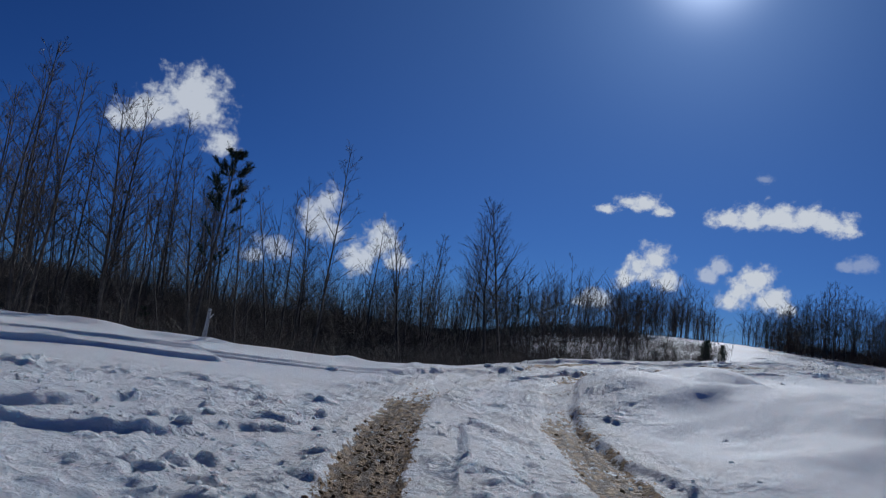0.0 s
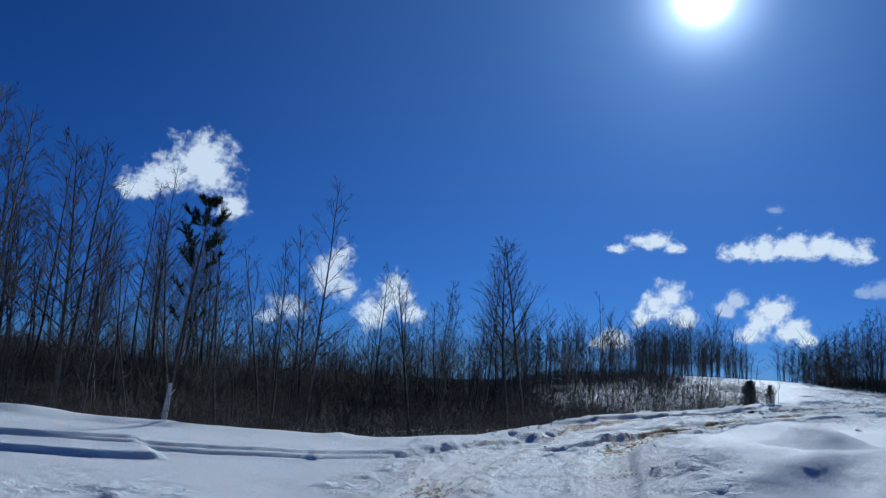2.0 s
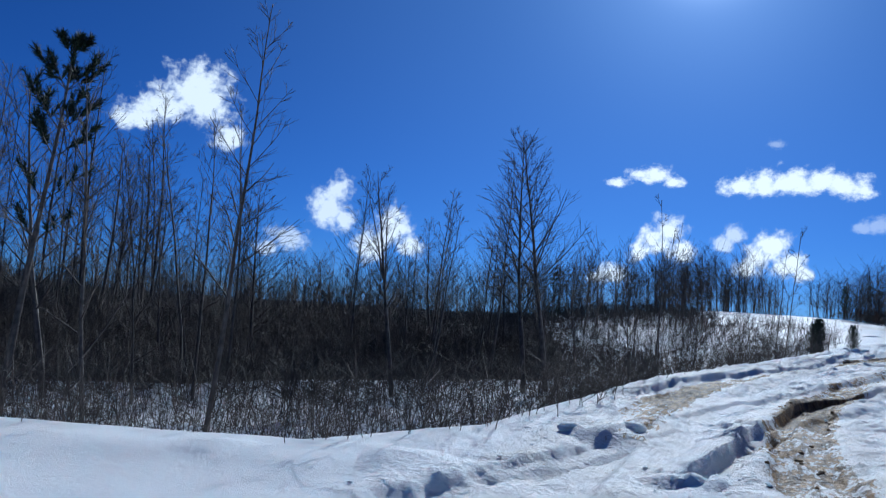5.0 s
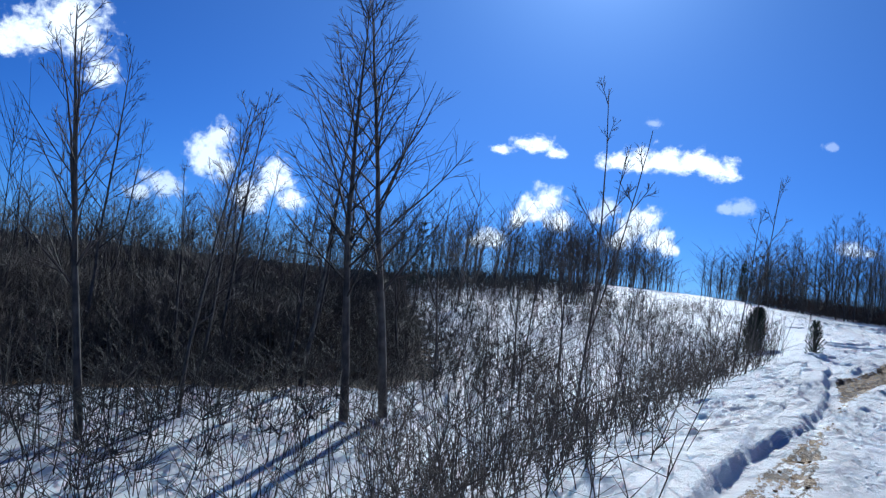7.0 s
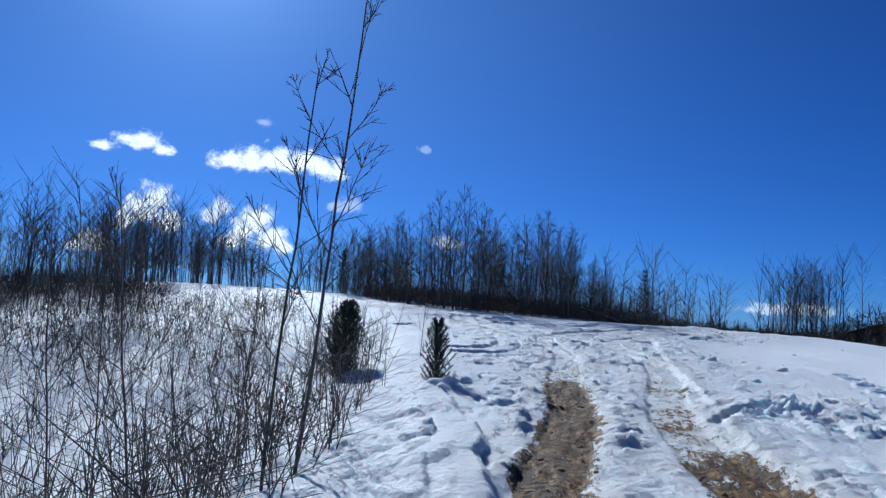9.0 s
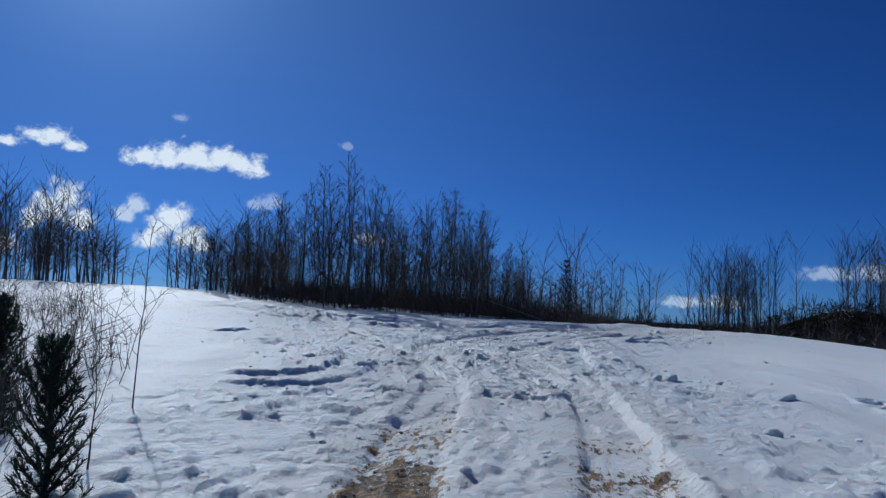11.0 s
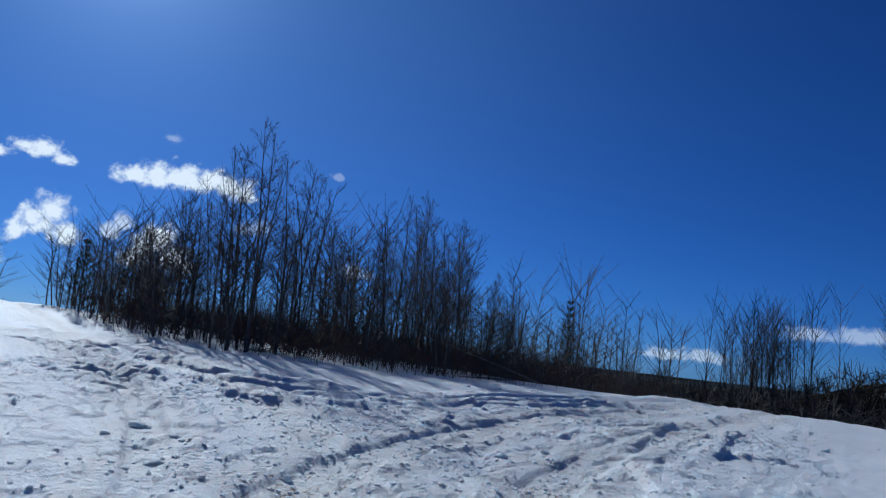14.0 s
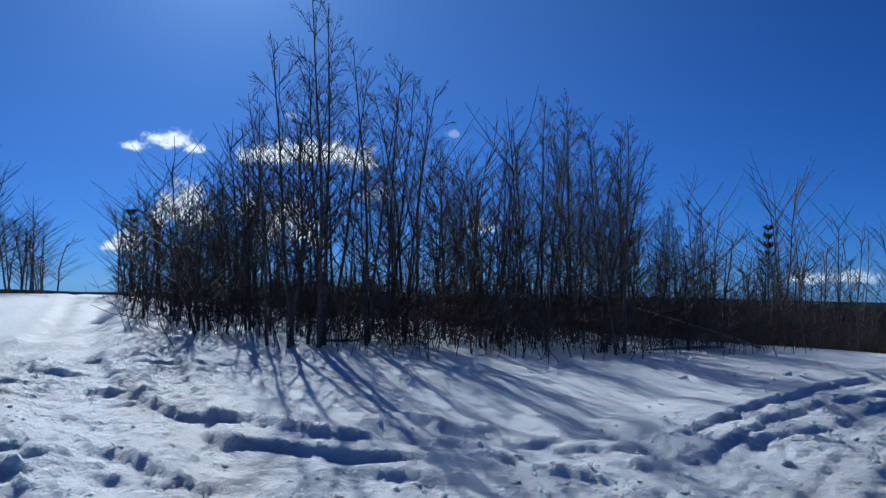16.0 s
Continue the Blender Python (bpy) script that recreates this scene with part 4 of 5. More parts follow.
woods(45, lambda r: (57.2 + r.uniform(-3.0, 3.0), 58.6 + r.gauss(0, 1.4)), 0.75, 1.05, YOUNG, "leafless trees of a distant grove")
woods(90, lambda r: (66.5 + r.uniform(-4, 6), 52.0 + r.gauss(0, 1.6)), 0.75, 1.1, YOUNG, "leafless trees of a distant grove")
woods(2600, lambda r: ring(r, -60, 125, 95, 260), 0.55, 1.0, FAR, "dark band of far leafless forest on lower ground")


def low_ground(r):
    x, y = r.uniform(40, 110), r.uniform(36, 100)
    e = (x - 13) * 0.87 + (y - 32) * 0.5
    return (x, y) if e > 33 + 4 * r.random() and not inside(x, y, GROVE) else None


THICKET = [arrays(stem(rb, 1.2, 2.6, 6, 0.03, 2)) for _ in range(8)]
field("brush_behind_rise", COARSE, scatter(3800, lambda r: (r.uniform(-14, 13.5), r.uniform(50, 64)), 0.9, 1.3, 12), SHADED_BRUSH, "brush behind the crest of the rise, coloured dark for shade", "brush")
field("brush_low_ground", THICKET, scatter(6000, low_ground, 0.5, 0.85, 8), SHADED_BRUSH, "dense thicket on the lower ground past the crest, coloured dark for shade", "brush")
field("brush_far", THICKET, scatter(5000, lambda r: ring(r, -50, 125, 66, 165) if r.random() < 0.5 else ring(r, 45, 100, 58, 100), 0.8, 1.5, 8), BRUSH, "dark far thickets below the snowy rise", "brush")


def tall_far(r):
    a, d = radians(r.uniform(-55, 120)), r.uniform(230, 620)
    return 13 + d * math.sin(a), 32 + d * math.cos(a)


GIANT = [arrays(simple_tree(rb, 6.0, 6)) for _ in range(4)]
woods(1600, tall_far, 1.3, 1.9, GIANT, "far leafless forest under the skyline")


def hills():
    """A far wooded ridge all round, low on the skyline."""
    n = 180
    verts, faces = [], []
    for k in range(n):
        a = 2 * math.pi * k / n
        rise = -19 + 3 * math.sin(a * 17) + 2 * math.sin(a * 31)
        for d, z in ((1500, -30), (1900, rise), (2500, -40)):
            verts.append((13 + d * math.sin(a), 32 + d * math.cos(a), z))
    for k in range(n):
        for i in (0, 1):
            p, q = k * 3 + i, ((k + 1) % n) * 3 + i
            faces.append((p, q, q + 1, p + 1))
    me = bpy.data.meshes.new("distant_hills")
    me.from_pydata(verts, [], faces)
    m, t, b = material("far_forest")
    co = t.nodes.new("ShaderNodeTexCoord").outputs["Object"]
    f = node(t, "ShaderNodeTexNoise", Scale=0.03, Detail=6.0)
    t.links.new(co, f.inputs["Vector"])
    t.links.new(ramp(t, f.outputs["Fac"], [(0.3, (0.012, 0.018, 0.022)), (0.7, (0.032, 0.042, 0.05))]), b.inputs["Base Color"])
    b.inputs["Roughness"].default_value = 0.95
    b.inputs["Specular IOR Level"].default_value = 0.0
    me.materials.append(m)
    return tagged(new("backdrop_hills", me), "low dark wooded hills on the far skyline", "hills", kind="structure")


hills()


# ---- clouds, far behind everything ----
def cloud_material():
    m = bpy.data.materials.new("cloud")
    m.use_nodes = True
    t = m.node_tree
    t.nodes.remove(t.nodes["Principled BSDF"])
    co = t.nodes.new("ShaderNodeTexCoord").outputs["Object"]
    info = t.nodes.new("ShaderNodeObjectInfo")
    shift = t.nodes.new("ShaderNodeVectorMath"); shift.operation = "MULTIPLY_ADD"
    t.links.new(info.outputs["Random"], shift.inputs[0])
    shift.inputs[1].default_value = (9000, 5000, 7000)
    t.links.new(co, shift.inputs[2])
    big = node(t, "ShaderNodeTexNoise", Scale=0.015, Detail=10.0, Roughness=0.62)
    small = node(t, "ShaderNodeTexNoise", Scale=0.02, Detail=6.0, Roughness=0.6)
    for n in (big, small):
        t.links.new(shift.outputs[0], n.inputs["Vector"])
    body = t.nodes.new("ShaderNodeAttribute"); body.attribute_name = "body"
    thick = t.nodes.new("ShaderNodeAttribute"); thick.attribute_name = "thick"

    def math_node(op, a, b):
        n = t.nodes.new("ShaderNodeMath"); n.operation = op
        for sock, v in zip(n.inputs, (a, b)):
            if isinstance(v, (int, float)):
                sock.default_value = v
            else:
                t.links.new(v, sock)
        return n.outputs[0]
    d = math_node("ADD", body.outputs["Fac"], math_node("MULTIPLY", math_node("SUBTRACT", big.outputs["Fac"], 0.5), 3.2))
    cover = t.nodes.new("ShaderNodeMapRange"); cover.interpolation_type = "SMOOTHSTEP"
    cover.inputs["From Min"].default_value, cover.inputs["From Max"].default_value = 0.0, 1.2
    t.links.new(d, cover.inputs["Value"])
    alpha = math_node("MULTIPLY", cover.outputs[0], thick.outputs["Fac"])
    lit = ramp(t, math_node("ADD", math_node("MULTIPLY", small.outputs["Fac"], 0.6), math_node("MULTIPLY", d, 0.22)), [(0.25, (0.62, 0.70, 0.86)), (0.5, (0.97, 0.98, 1.0))])
    em = t.nodes.new("ShaderNodeEmission")
    t.links.new(lit, em.inputs[0])
    em.inputs[1].default_value = 0.92
    clear = t.nodes.new("ShaderNodeBsdfTransparent")
    ms = t.nodes.new("ShaderNodeMixShader")
    t.links.new(alpha, ms.inputs[0]); t.links.new(clear.outputs[0], ms.inputs[1]); t.links.new(em.outputs[0], ms.inputs[2])
    t.links.new(ms.outputs[0], t.nodes["Material Output"].inputs[0])
    return m


CLOUD = cloud_material()


def cloud(az, el, wide, high, lobes, thick, label):
    """A cloud bank in the far sky; lobes: (u, v, size), in halves of its width and height."""
    dist, nx, ny = 4600.0, 36, 20
    half_w, half_h = dist * math.tan(radians(wide / 2)) * 1.5, dist * math.tan(radians(high / 2)) * 1.9
    verts, faces, body = [], [], []
    for j in range(ny + 1):
        for i in range(nx + 1):
            u, v = (2 * i / nx - 1) * 1.5, (2 * j / ny - 1) * 1.7
            best = -1.0
            for lu, lv, ls in lobes:
                q = math.hypot((u - lu) / ls, (v - lv) / (ls * 1.15)) if v > lv else math.hypot((u - lu) / ls, (v - lv) / (ls * 0.8))
                best = max(best, 1 - q)
            edge = min(1.5 - abs(u), 1.7 - abs(v)) / 0.25
            body.append(max(-1.0, best * 1.75 - max(0, 1 - edge) * 1.5))
            verts.append((u / 1.5 * half_w, max(0.0, best) * 60.0, v / 1.7 * half_h))
    for j in range(ny):
        for i in range(nx):
            p = j * (nx + 1) + i
            faces.append((p, p + 1, p + nx + 2, p + nx + 1))
    me = bpy.data.meshes.new("cloud")
    me.from_pydata(verts, [], faces)
    for key, values in (("body", body), ("thick", [thick] * len(verts))):
        me.attributes.new(key, "FLOAT", "POINT").data.foreach_set("value", values)
    me.materials.append(CLOUD)
    ob = new("backdrop_cloud", me)
    a, e = radians(az), radians(el)
    way = Vector((math.sin(a) * math.cos(e), math.cos(a) * math.cos(e), math.sin(e)))
    ob.matrix_basis = Matrix.Translation(way * dist) @ pose(0, 0, 0, el, 0, -az)
    return tagged(ob, label, "cloud", "fair-weather clouds", "structure")


cloud(-19.0, 11.5, 9.0, 5.9, [(0.25, 0.35, 0.62), (0.42, 0.1, 0.5), (-0.2, -0.05, 0.5), (-0.62, -0.3, 0.36), (0.72, -0.5, 0.34)], 0.9, "large soft white cloud low above the trees")
cloud(12.5, 9.05, 5.4, 2.3, [(0.3, 0.15, 0.6), (-0.1, 0.15, 0.42), (-0.65, -0.3, 0.34), (0.75, -0.2, 0.36)], 1.0, "small white cloud in deep blue sky")
cloud(21.8, 8.65, 8.2, 3.4, [(-0.75, -0.05, 0.42), (-0.4, 0.05, 0.52), (0.02, 0.12, 0.58), (0.4, 0.08, 0.55), (0.75, -0.05, 0.48), (0.98, -0.2, 0.25)], 1.0, "long bright white cloud in deep blue sky")
cloud(13.9, 4.9, 4.8, 3.9, [(0.2, 0.35, 0.6), (-0.25, 0.0, 0.55), (-0.65, -0.4, 0.4), (0.55, -0.3, 0.5)], 1.0, "white heaped cloud low above the skyline")
cloud(18.1, 5.1, 2.8, 2.3, [(0.3, 0.3, 0.6), (-0.3, -0.2, 0.6)], 0.65, "thin white cloud low above the skyline")
cloud(20.6, 4.0, 4.8, 3.6, [(0.05, 0.35, 0.6), (-0.3, 0.0, 0.5), (0.5, -0.2, 0.55), (-0.6, -0.4, 0.4), (0.85, -0.5, 0.35)], 1.0, "white heaped cloud low above the skyline")
cloud(-8.6, 6.0, 4.4, 4.4, [(0.2, 0.45, 0.5), (-0.1, -0.1, 0.7), (0.4, -0.4, 0.5)], 0.8, "white cloud behind the bare trees")
cloud(-4.5, 4.1, 5.0, 4.4, [(0.1, 0.3, 0.65), (0.55, -0.2, 0.5), (-0.5, -0.3, 0.6)], 0.9, "white cloud behind the bare trees")
cloud(-11.5, 3.2, 4.6, 2.6, [(0.1, 0.2, 0.7), (-0.5, -0.2, 0.5)], 0.6, "thin white cloud behind the bare trees")
cloud(20.8, 11.3, 1.6, 0.9, [(0, 0, 0.9)], 0.3, "faint wisp of cloud")
cloud(26.7, 6.2, 3.0, 1.7, [(0, 0, 0.8), (-0.5, -0.2, 0.5)], 0.35, "faint wisp of cloud")
cloud(31.8, 10.4, 1.4, 0.8, [(0, 0, 0.9)], 0.25, "faint wisp of cloud")
cloud(33.5, 4.0, 3.4, 1.5, [(0, 0.1, 0.8), (0.6, 0, 0.4)], 0.55, "thin white cloud low above the skyline")
cloud(65.0, 3.0, 8.0, 1.8, [(0.3, 0, 0.7), (-0.4, -0.1, 0.6)], 0.4, "thin grey-white cloud low above the skyline")
cloud(56.0, 0.9, 7.0, 1.5, [(0.3, 0, 0.7), (-0.4, -0.1, 0.6)], 0.5, "thin grey-white cloud low above the skyline")
cloud(10.6, 2.5, 3.6, 1.7, [(0, 0, 0.9), (-0.5, -0.2, 0.5)], 0.9, "white cloud low above the snowy rise")


# ---- conifers ----
def tuft(rnd, verts, faces, p, way, length, count, reach):
    """Needles along a shoot from p."""
    way = way.normalized()
    u = way.orthogonal().normalized()
    w = way.cross(u)
    for _ in range(count):
        f, a = rnd.random(), rnd.uniform(0, 6.28)
        o = p + way * (reach * f)
        d = (way * rnd.uniform(0.5, 1.1) + (u * math.cos(a) + w * math.sin(a)) * 0.8).normalized()
        side = d.cross(way).normalized() * length * 0.07
        n = len(verts)
        verts += [o - side, o + side, o + d * length * rnd.uniform(0.7, 1.1)]
        faces.append((n, n + 1, n + 2))


def conifer(name, seed, height, first, whorls, per, spread, needle, density, x, y, label, turn=0, tufts=2, oval=False):
    """A young pine or spruce: trunk, branches and needles."""
    rnd = random.Random(seed)
    root = new(name)
    trunk = limb(rnd, (0, 0, -0.2), (0, 0, 1), height, 0.012 * height, 0.008, 8, 0.015, 0.04)
    limbs, verts, faces = [], [], []
    for k in range(whorls):
        f = first + (0.97 - first) * k / (whorls - 1)
        q = f * 8
        i = min(7, int(q))
        p = trunk[i][0].lerp(trunk[i + 1][0], q - i)
        for j in range(per):
            a = 6.28 * (j + rnd.random() * 0.7) / per
            n = spread * (math.sin(3.14 * (0.3 + 0.68 * f)) ** 0.7 if oval else (1.05 - f) ** 0.75) * rnd.uniform(0.65, 1.15) + 0.08
            b = limb(rnd, p, (math.cos(a), math.sin(a), (0.6 if oval else 0.35) + 0.5 * f), n, 0.004 + 0.006 * (1 - f), 0.003, 5, 0.06, 0.10)
            limbs.append((b, 3))
            for g in range(tufts, 6):
                way = b[g][0] - b[g - 1][0]
                tuft(rnd, verts, faces, b[g - 1][0], way, needle, density, way.length)
                if g > tufts:
                    out = way.normalized() + Vector((rnd.gauss(0, 0.7), rnd.gauss(0, 0.7), rnd.gauss(0.3, 0.3)))
                    tuft(rnd, verts, faces, b[g - 1][0], out, needle, density, n * 0.22)
    tip = trunk[-1][0]
    tuft(rnd, verts, faces, tip - Vector((0, 0, 0.25)), Vector((0, 0, 1)), needle, density * 2, 0.3)
    me = bpy.data.meshes.new("needles")
    me.from_pydata([tuple(v) for v in verts], [], faces)
    me.materials.append(NEEDLE)
    for nm, data in (("trunk", tubes_mesh("trunk", [(trunk, 6)], BARK)), ("limbwork", tubes_mesh("limbwork", limbs, TWIG)), ("foliage", me)):
        new(nm, data).parent = root
    root.matrix_basis = pose(x, y, place_z(x, y), 0, 0, turn)
    return tagged(root, label, "tree", "evergreens")


def pine(x, y, height, whorls, label):
    """A tall young pine: bare lower trunk, upswept boughs with long-needled tufts at their ends."""
    rnd = random.Random(3)
    root = new("pine_tree")
    trunk = limb(rnd, (0, 0, -0.2), (0.05, 0, 1), height, 0.062, 0.012, 10, 0.012, 0.02)
    limbs, verts, faces = [], [], []
    for f, reach, number, thick in whorls:
        i = min(9, int(f * 10))
        p = trunk[i][0].lerp(trunk[i + 1][0], f * 10 - i)
        a0 = rnd.uniform(0, 6.28)
        for j in range(number):
            a = a0 + 6.28 * (j + 0.5 * rnd.random()) / number
            b = limb(rnd, p, (math.cos(a), math.sin(a), 0.25 + 0.5 * f), reach * rnd.uniform(0.8, 1.15), 0.016 - 0.008 * f, 0.005, 6, 0.05, 0.10)
            limbs.append((b, 4))
            for g in (3, 4, 5, 6):
                way = b[g][0] - b[g - 1][0]
                for _ in range(thick):
                    out = way.normalized() + Vector((rnd.gauss(0, 0.55), rnd.gauss(0, 0.55), rnd.gauss(0.45, 0.3)))
                    shoot = limb(rnd, b[g - 1][0], out, reach * 0.26, 0.005, 0.003, 2, 0.05, 0.12)
                    limbs.append((shoot, 3))
                    tuft(rnd, verts, faces, shoot[0][0], out, 0.13, 46, reach * 0.28)
    for _ in range(3):
        tuft(rnd, verts, faces, trunk[-1][0] - Vector((0, 0, 0.35)), Vector((rnd.gauss(0, 0.15), rnd.gauss(0, 0.15), 1)), 0.13, 60, 0.4)
    me = bpy.data.meshes.new("needles")
    me.from_pydata([tuple(v) for v in verts], [], faces)
    me.materials.append(NEEDLE)
    for nm, data in (("trunk", tubes_mesh("trunk", [(trunk, 8)], BARK)), ("limbwork", tubes_mesh("limbwork", limbs, TWIG)), ("foliage", me)):
        new(nm, data).parent = root
    root.matrix_basis = pose(x, y, place_z(x, y), 0, 3, 0)
    return tagged(root, label, "tree", "evergreens")


pine(-6.15, 21.2, 5.75, ((0.97, 0.35, 4, 2), (0.88, 0.62, 5, 2), (0.78, 0.85, 4, 2), (0.71, 0.8, 3, 2), (0.6, 0.75, 2, 1), (0.5, 0.6, 2, 1)), "young green pine with a bare lower trunk and tufted top")
conifer("pine_bush", 5, 1.2, 0.05, 16, 10, 0.38, 0.05, 22, 11.85, 36.5, "small dense dark rounded conifer in snow beside the road", 40, tufts=1, oval=True)
conifer("pine_bush", 6, 0.85, 0.06, 11, 6, 0.22, 0.045, 16, 11.6, 33.5, "small thin conifer in snow beside the road", tufts=1, oval=True)
conifer("pine_bush", 8, 3.1, 0.35, 9, 5, 0.55, 0.08, 9, 4.2, 43.5, "dark young conifer among leafless trees")
conifer("pine_bush", 9, 3.2, 0.3, 10, 5, 0.6, 0.09, 9, 38.6, 55.2, "young green conifer among the grove")
conifer("pine_bush", 12, 2.2, 0.12, 10, 6, 0.55, 0.08, 10, 24.0, 60.5, "small dark spruce at the end of the grove")
conifer("pine_bush", 14, 1.5, 0.12, 8, 5, 0.35, 0.07, 9, -7.6, 22.0, "small dark conifer below the pine")

# ---- broken stump ----
PALE = bark("pale_birch_bark", (0.55, 0.53, 0.50), (0.85, 0.84, 0.82))


def stump(x, y):
    root = new("broken_stump")
    r = random.Random(2)
    body = limb(r, (0, 0, -0.15), (0.02, 0, 1), 0.75, 0.055, 0.03, 7, 0.02, 0.0)
    snag = limb(r, body[5][0], (0.5, 0.2, 0.6), 0.16, 0.02, 0.006, 2, 0.05, 0.0)
    for nm, tubes in (("stem", [(body, 9)]), ("snag", [(snag, 5)])):
        new(nm, tubes_mesh(nm, tubes, PALE)).parent = root
    root.matrix_basis = pose(x, y, place_z(x, y), 0, 0, 30)
    return tagged(root, "pale broken birch stump standing at the edge of the snow", "stump")


stump(-4.4, 16.2)
stump(-9.6, 16.8)


# ---- fallen trunks in front of the grove ----
DRY = bark("dry_grey_wood", (0.16, 0.14, 0.12), (0.34, 0.31, 0.27))


def fallen(x, y, turn, length, rise, label):
    root = new("fallen_trunk")
    r = random.Random(int(x * 10))
    body = limb(r, (0, 0, 0.05), (1, 0, rise), length, 0.028, 0.01, 8, 0.03, -0.01)
    twigs = []
    for _ in range(9):
        q = body[r.randint(3, 8)][0]
        twigs.append((limb(r, q, (0.7, r.gauss(0, 0.6), r.uniform(-0.2, 0.7)), r.uniform(0.3, 0.9), 0.01, 0.004, 3, 0.1, 0.0), 3))
    new("trunk", tubes_mesh("trunk", [(body, 7)], DRY)).parent = root
    new("twigs", tubes_mesh("twigs", twigs, TWIG)).parent = root
    root.matrix_basis = pose(x, y, place_z(x, y), 0, 0, turn)
    return tagged(root, label, "log", "fallen trunks")


fallen(32.6, 50.8, 150, 3.2, 0.35, "pale fallen trunk leaning out of the grove")
fallen(31.9, 51.0, 176, 3.0, 0.02, "pale fallen trunk lying on snow below the grove")
fallen(25.0, 52.2, 20, 1.0, -0.02, "snapped branch hanging at the edge of the grove")


# ---- lumps of snow thrown up by wheels ----
def lump(seed):
    r = random.Random(seed)
    bm = bmesh.new()
    bmesh.ops.create_icosphere(bm, subdivisions=3, radius=1.0)
    cuts = [Vector((r.gauss(0, 1), r.gauss(0, 1), r.gauss(0.2, 0.8))).normalized() for _ in range(7)]
    for v in bm.verts:
        c = v.co.copy()
        for n in cuts:
            d = c.dot(n) - 0.72
            if d > 0:
                c -= n * d * 0.85
        c *= 1 + 0.16 * noise.noise(c * 2.5 + Vector((seed * 7.3, 0, 0))) + 0.07 * noise.noise(c * 7 + Vector((0, seed, 0)))
        v.co = Vector((c.x, c.y * 0.8, c.z * 0.62))
    me = bpy.data.meshes.new("snow_clod")
    bm.to_mesh(me)
    bm.free()
    me.polygons.foreach_set("use_smooth", [True] * len(me.polygons))
    me.materials.append(CLOD_SNOW)
    return me


LUMPS = [lump(k) for k in range(7)]
rc = random.Random(12)


def clod(x, y, size):
    ob = new("snow_clod", rc.choice(LUMPS))
    ob.matrix_basis = pose(x, y, exact_z(x, y) + 0.1 * size, rc.uniform(-25, 25), rc.uniform(-25, 25), rc.uniform(0, 360)) @ Matrix.Diagonal((size * rc.uniform(0.9, 1.7), size, size * rc.uniform(0.7, 1.1), 1))
    return tagged(ob, "broken clod of packed snow lying on the track", "snow clod", "snow clods")


made = 0
while made < 170:
    run = rc.choice(UPHILL[:7] + ROAD[-40:-18]) if rc.random() < 0.85 else rc.choice(ROAD)
    x, y = run[0] + rc.gauss(0, 2.4), run[1] + rc.gauss(0, 2.4)
    if left_of_edge(x, y) > -0.6 or y > 50 or x > 34:
        continue
    made += 1
    clod(x, y, 0.02 + 0.075 * rc.random() ** 3)
for _ in range(22):
    clod(rc.uniform(-5, -0.6), rc.uniform(4.8, 7.6), 0.02 + 0.07 * rc.random() ** 3)
for x, y, size in ((-1.0, 8.3, 0.09), (0.55, 8.7, 0.08), (-1.5, 12.8, 0.1), (1.2, 16.9, 0.1), (1.8, 17.1, 0.09), (11.0, 32.6, 0.10), (11.4, 33.0, 0.12), (10.9, 32.3, 0.08), (11.8, 33.2, 0.1)):
    clod(x, y, size)


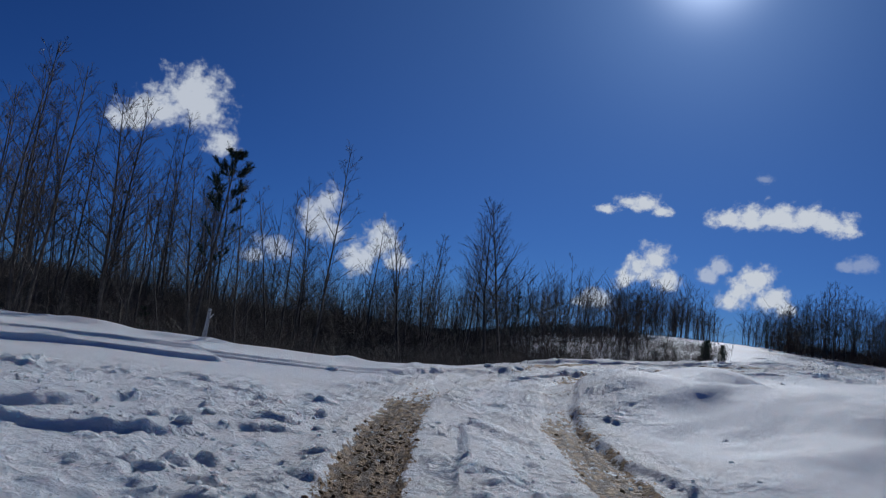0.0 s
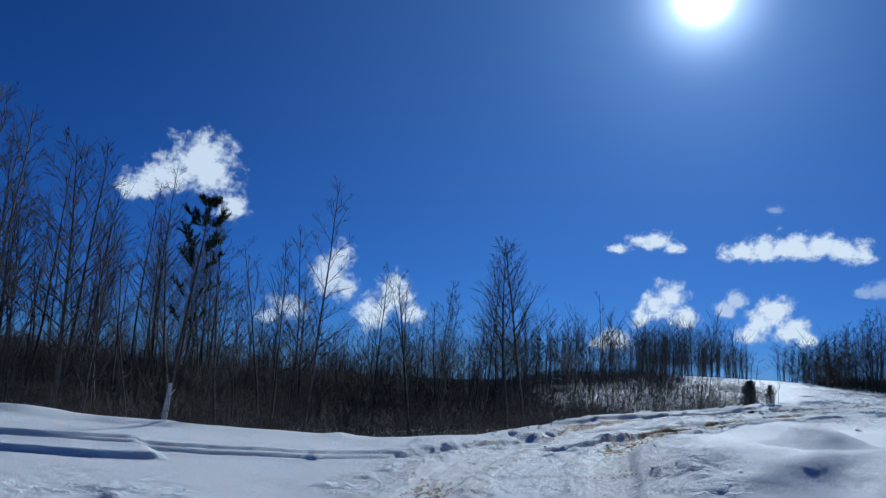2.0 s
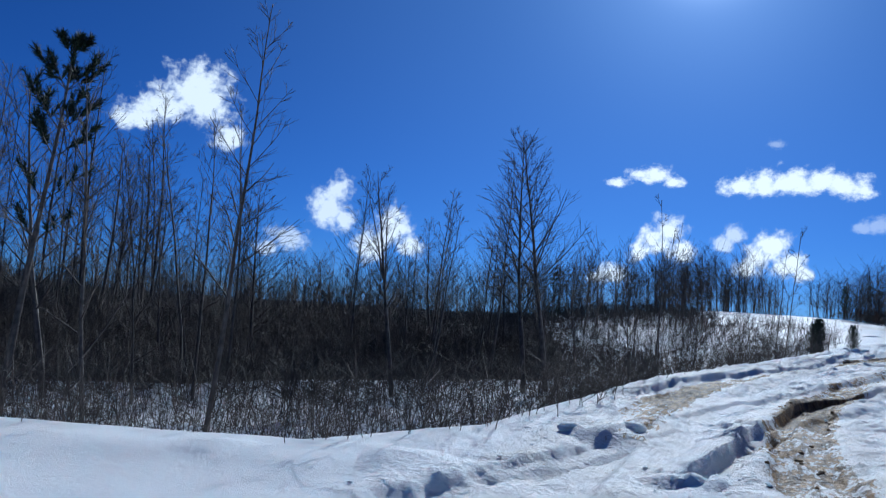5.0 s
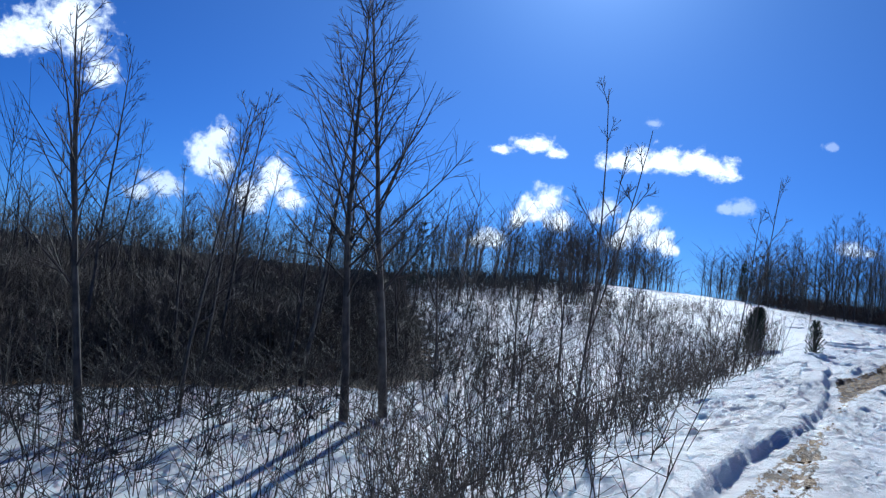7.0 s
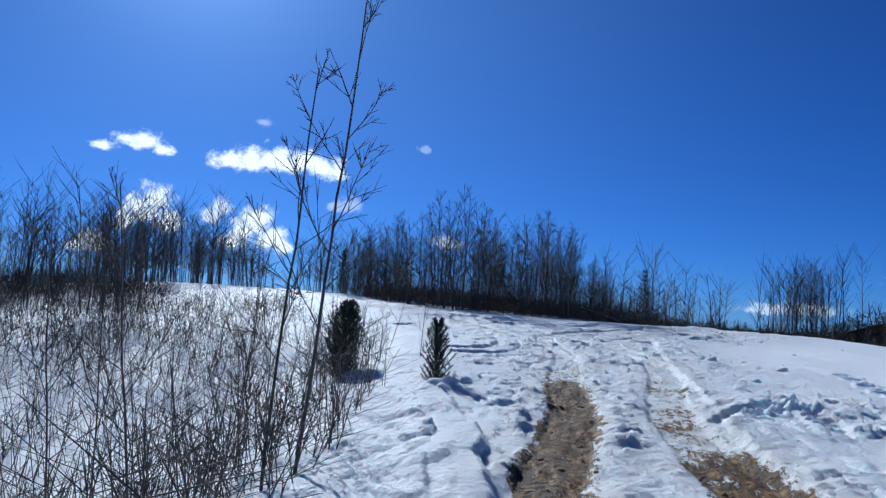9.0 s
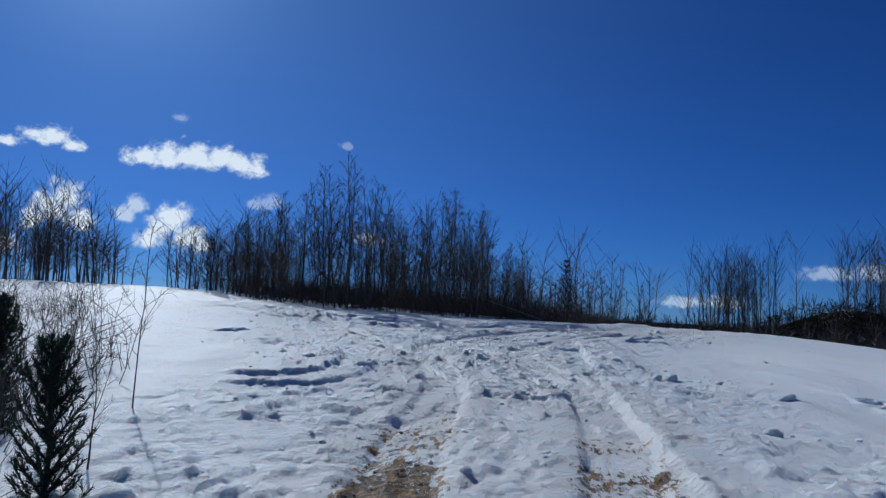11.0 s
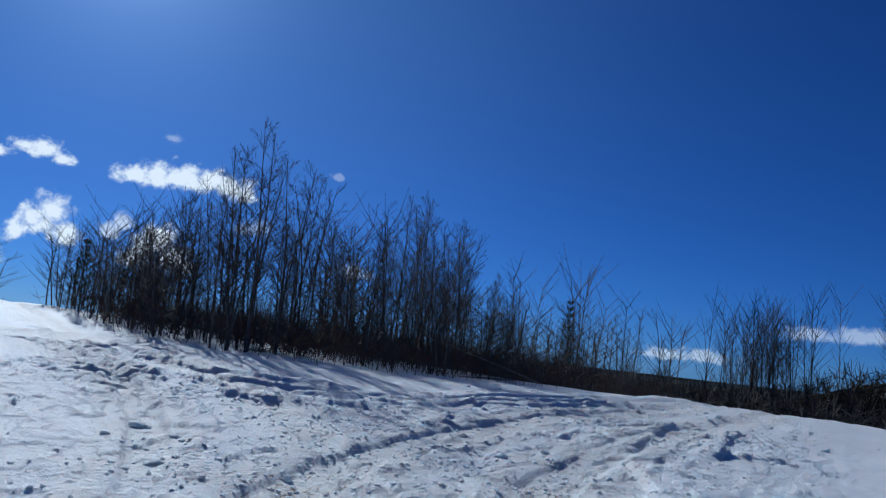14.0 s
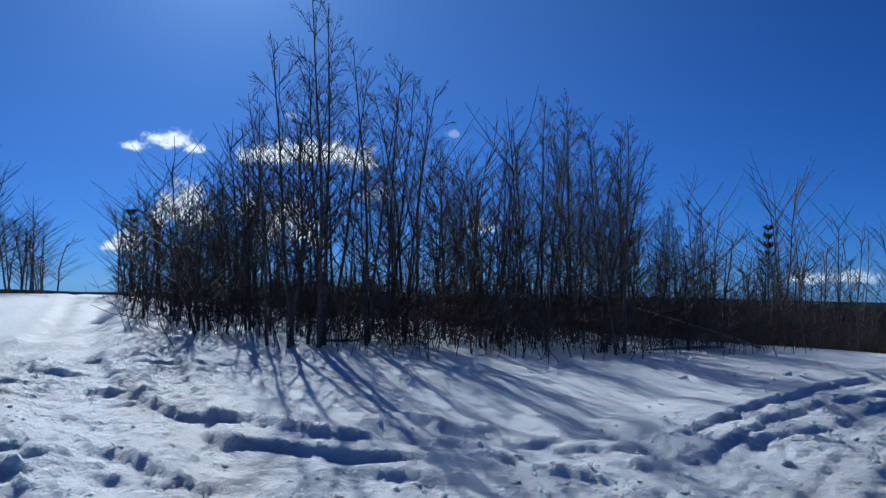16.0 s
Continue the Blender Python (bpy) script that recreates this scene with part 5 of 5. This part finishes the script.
def crumbs(name, count, mat, muddy, label, category):
    """Small broken bits strewn over the driven ground, or in its muddy ruts, one mesh."""
    bm = bmesh.new()
    bmesh.ops.create_icosphere(bm, subdivisions=1, radius=1.0)
    shape = np.array([v.co[:] for v in bm.verts])
    tris = np.array([[v.index for v in f.verts] for f in bm.faces])
    bm.free()
    ng = np.random.default_rng(5)
    n = count * 6
    pick = ng.integers(0, len(ROAD) - 1, n)
    line = np.array(ROAD)
    x, y = line[pick, 0] + ng.normal(0, 1.9, n), line[pick, 1] + ng.normal(0, 1.9, n)
    some = ng.random(n) < 0.45
    spot = np.array(UPHILL[:9] + ROAD[-46:-30])[ng.integers(0, 25, n)]
    x[some], y[some] = spot[some, 0] + ng.normal(0, 2.2, some.sum()), spot[some, 1] + ng.normal(0, 2.2, some.sum())
    left = ng.random(n) < 0.12
    x[left], y[left] = ng.uniform(-6, 0, left.sum()), ng.uniform(4.2, 8.2, left.sum())
    keep = (ng.random(n) < churn(x, y) * np.clip(0.35 + 2.2 * fractal(x / 1.4, y / 1.4, 2, 88), 0, 1)) & (along(EDGE, x, y)[0] < -0.3)
    a, _, run = near_road(x, y)
    if muddy:
        keep = (soil_amount(x, y)[0] > 0.3 + 0.5 * ng.random(n)) & (np.abs(a - gauge(run)) < 0.6) & (along(EDGE, x, y)[0] < -0.3)
    else:
        keep &= (np.abs(a - gauge(run)) > 0.38) | (ng.random(n) < 0.15) | (run > 46)
    x, y = x[keep][:count], y[keep][:count]
    m = len(x)
    size = 0.004 + 0.017 * ng.random(m) ** 2.5
    z = ground_height(x, y)
    turn = ng.uniform(0, 6.28, m)
    jit = shape[None] * (1 + ng.normal(0, 0.22, (m, len(shape), 1)))
    jit = jit * np.stack([size * ng.uniform(0.8, 1.8, m), size, size * ng.uniform(0.5, 0.9, m)], 1)[:, None, :]
    c, s = np.cos(turn)[:, None], np.sin(turn)[:, None]
    v = np.stack([x[:, None] + c * jit[..., 0] - s * jit[..., 1], y[:, None] + s * jit[..., 0] + c * jit[..., 1], z[:, None] + jit[..., 2] + 0.3 * size[:, None]], -1).reshape(-1, 3)
    f = (tris[None] + (np.arange(m) * len(shape))[:, None, None]).reshape(-1, 3)
    me = bpy.data.meshes.new(name)
    me.vertices.add(len(v))
    me.vertices.foreach_set("co", v.ravel())
    me.loops.add(f.size)
    me.loops.foreach_set("vertex_index", f.ravel())
    me.polygons.add(len(f))
    me.polygons.foreach_set("loop_start", np.arange(0, f.size, 3))
    me.update()
    me.materials.append(mat)
    return tagged(new(name, me), label, category, kind="stuff")


MUD = bark("wet_soil", (0.06, 0.03, 0.010), (0.30, 0.17, 0.06))
crumbs("snow_crumbs", 12000, CLOD_SNOW, False, "small crumbs of broken snow strewn over the tracks", "snow")
crumbs("soil_crumbs", 5000, MUD, True, "crumbs of brown soil churned up in the wheel ruts", "soil")
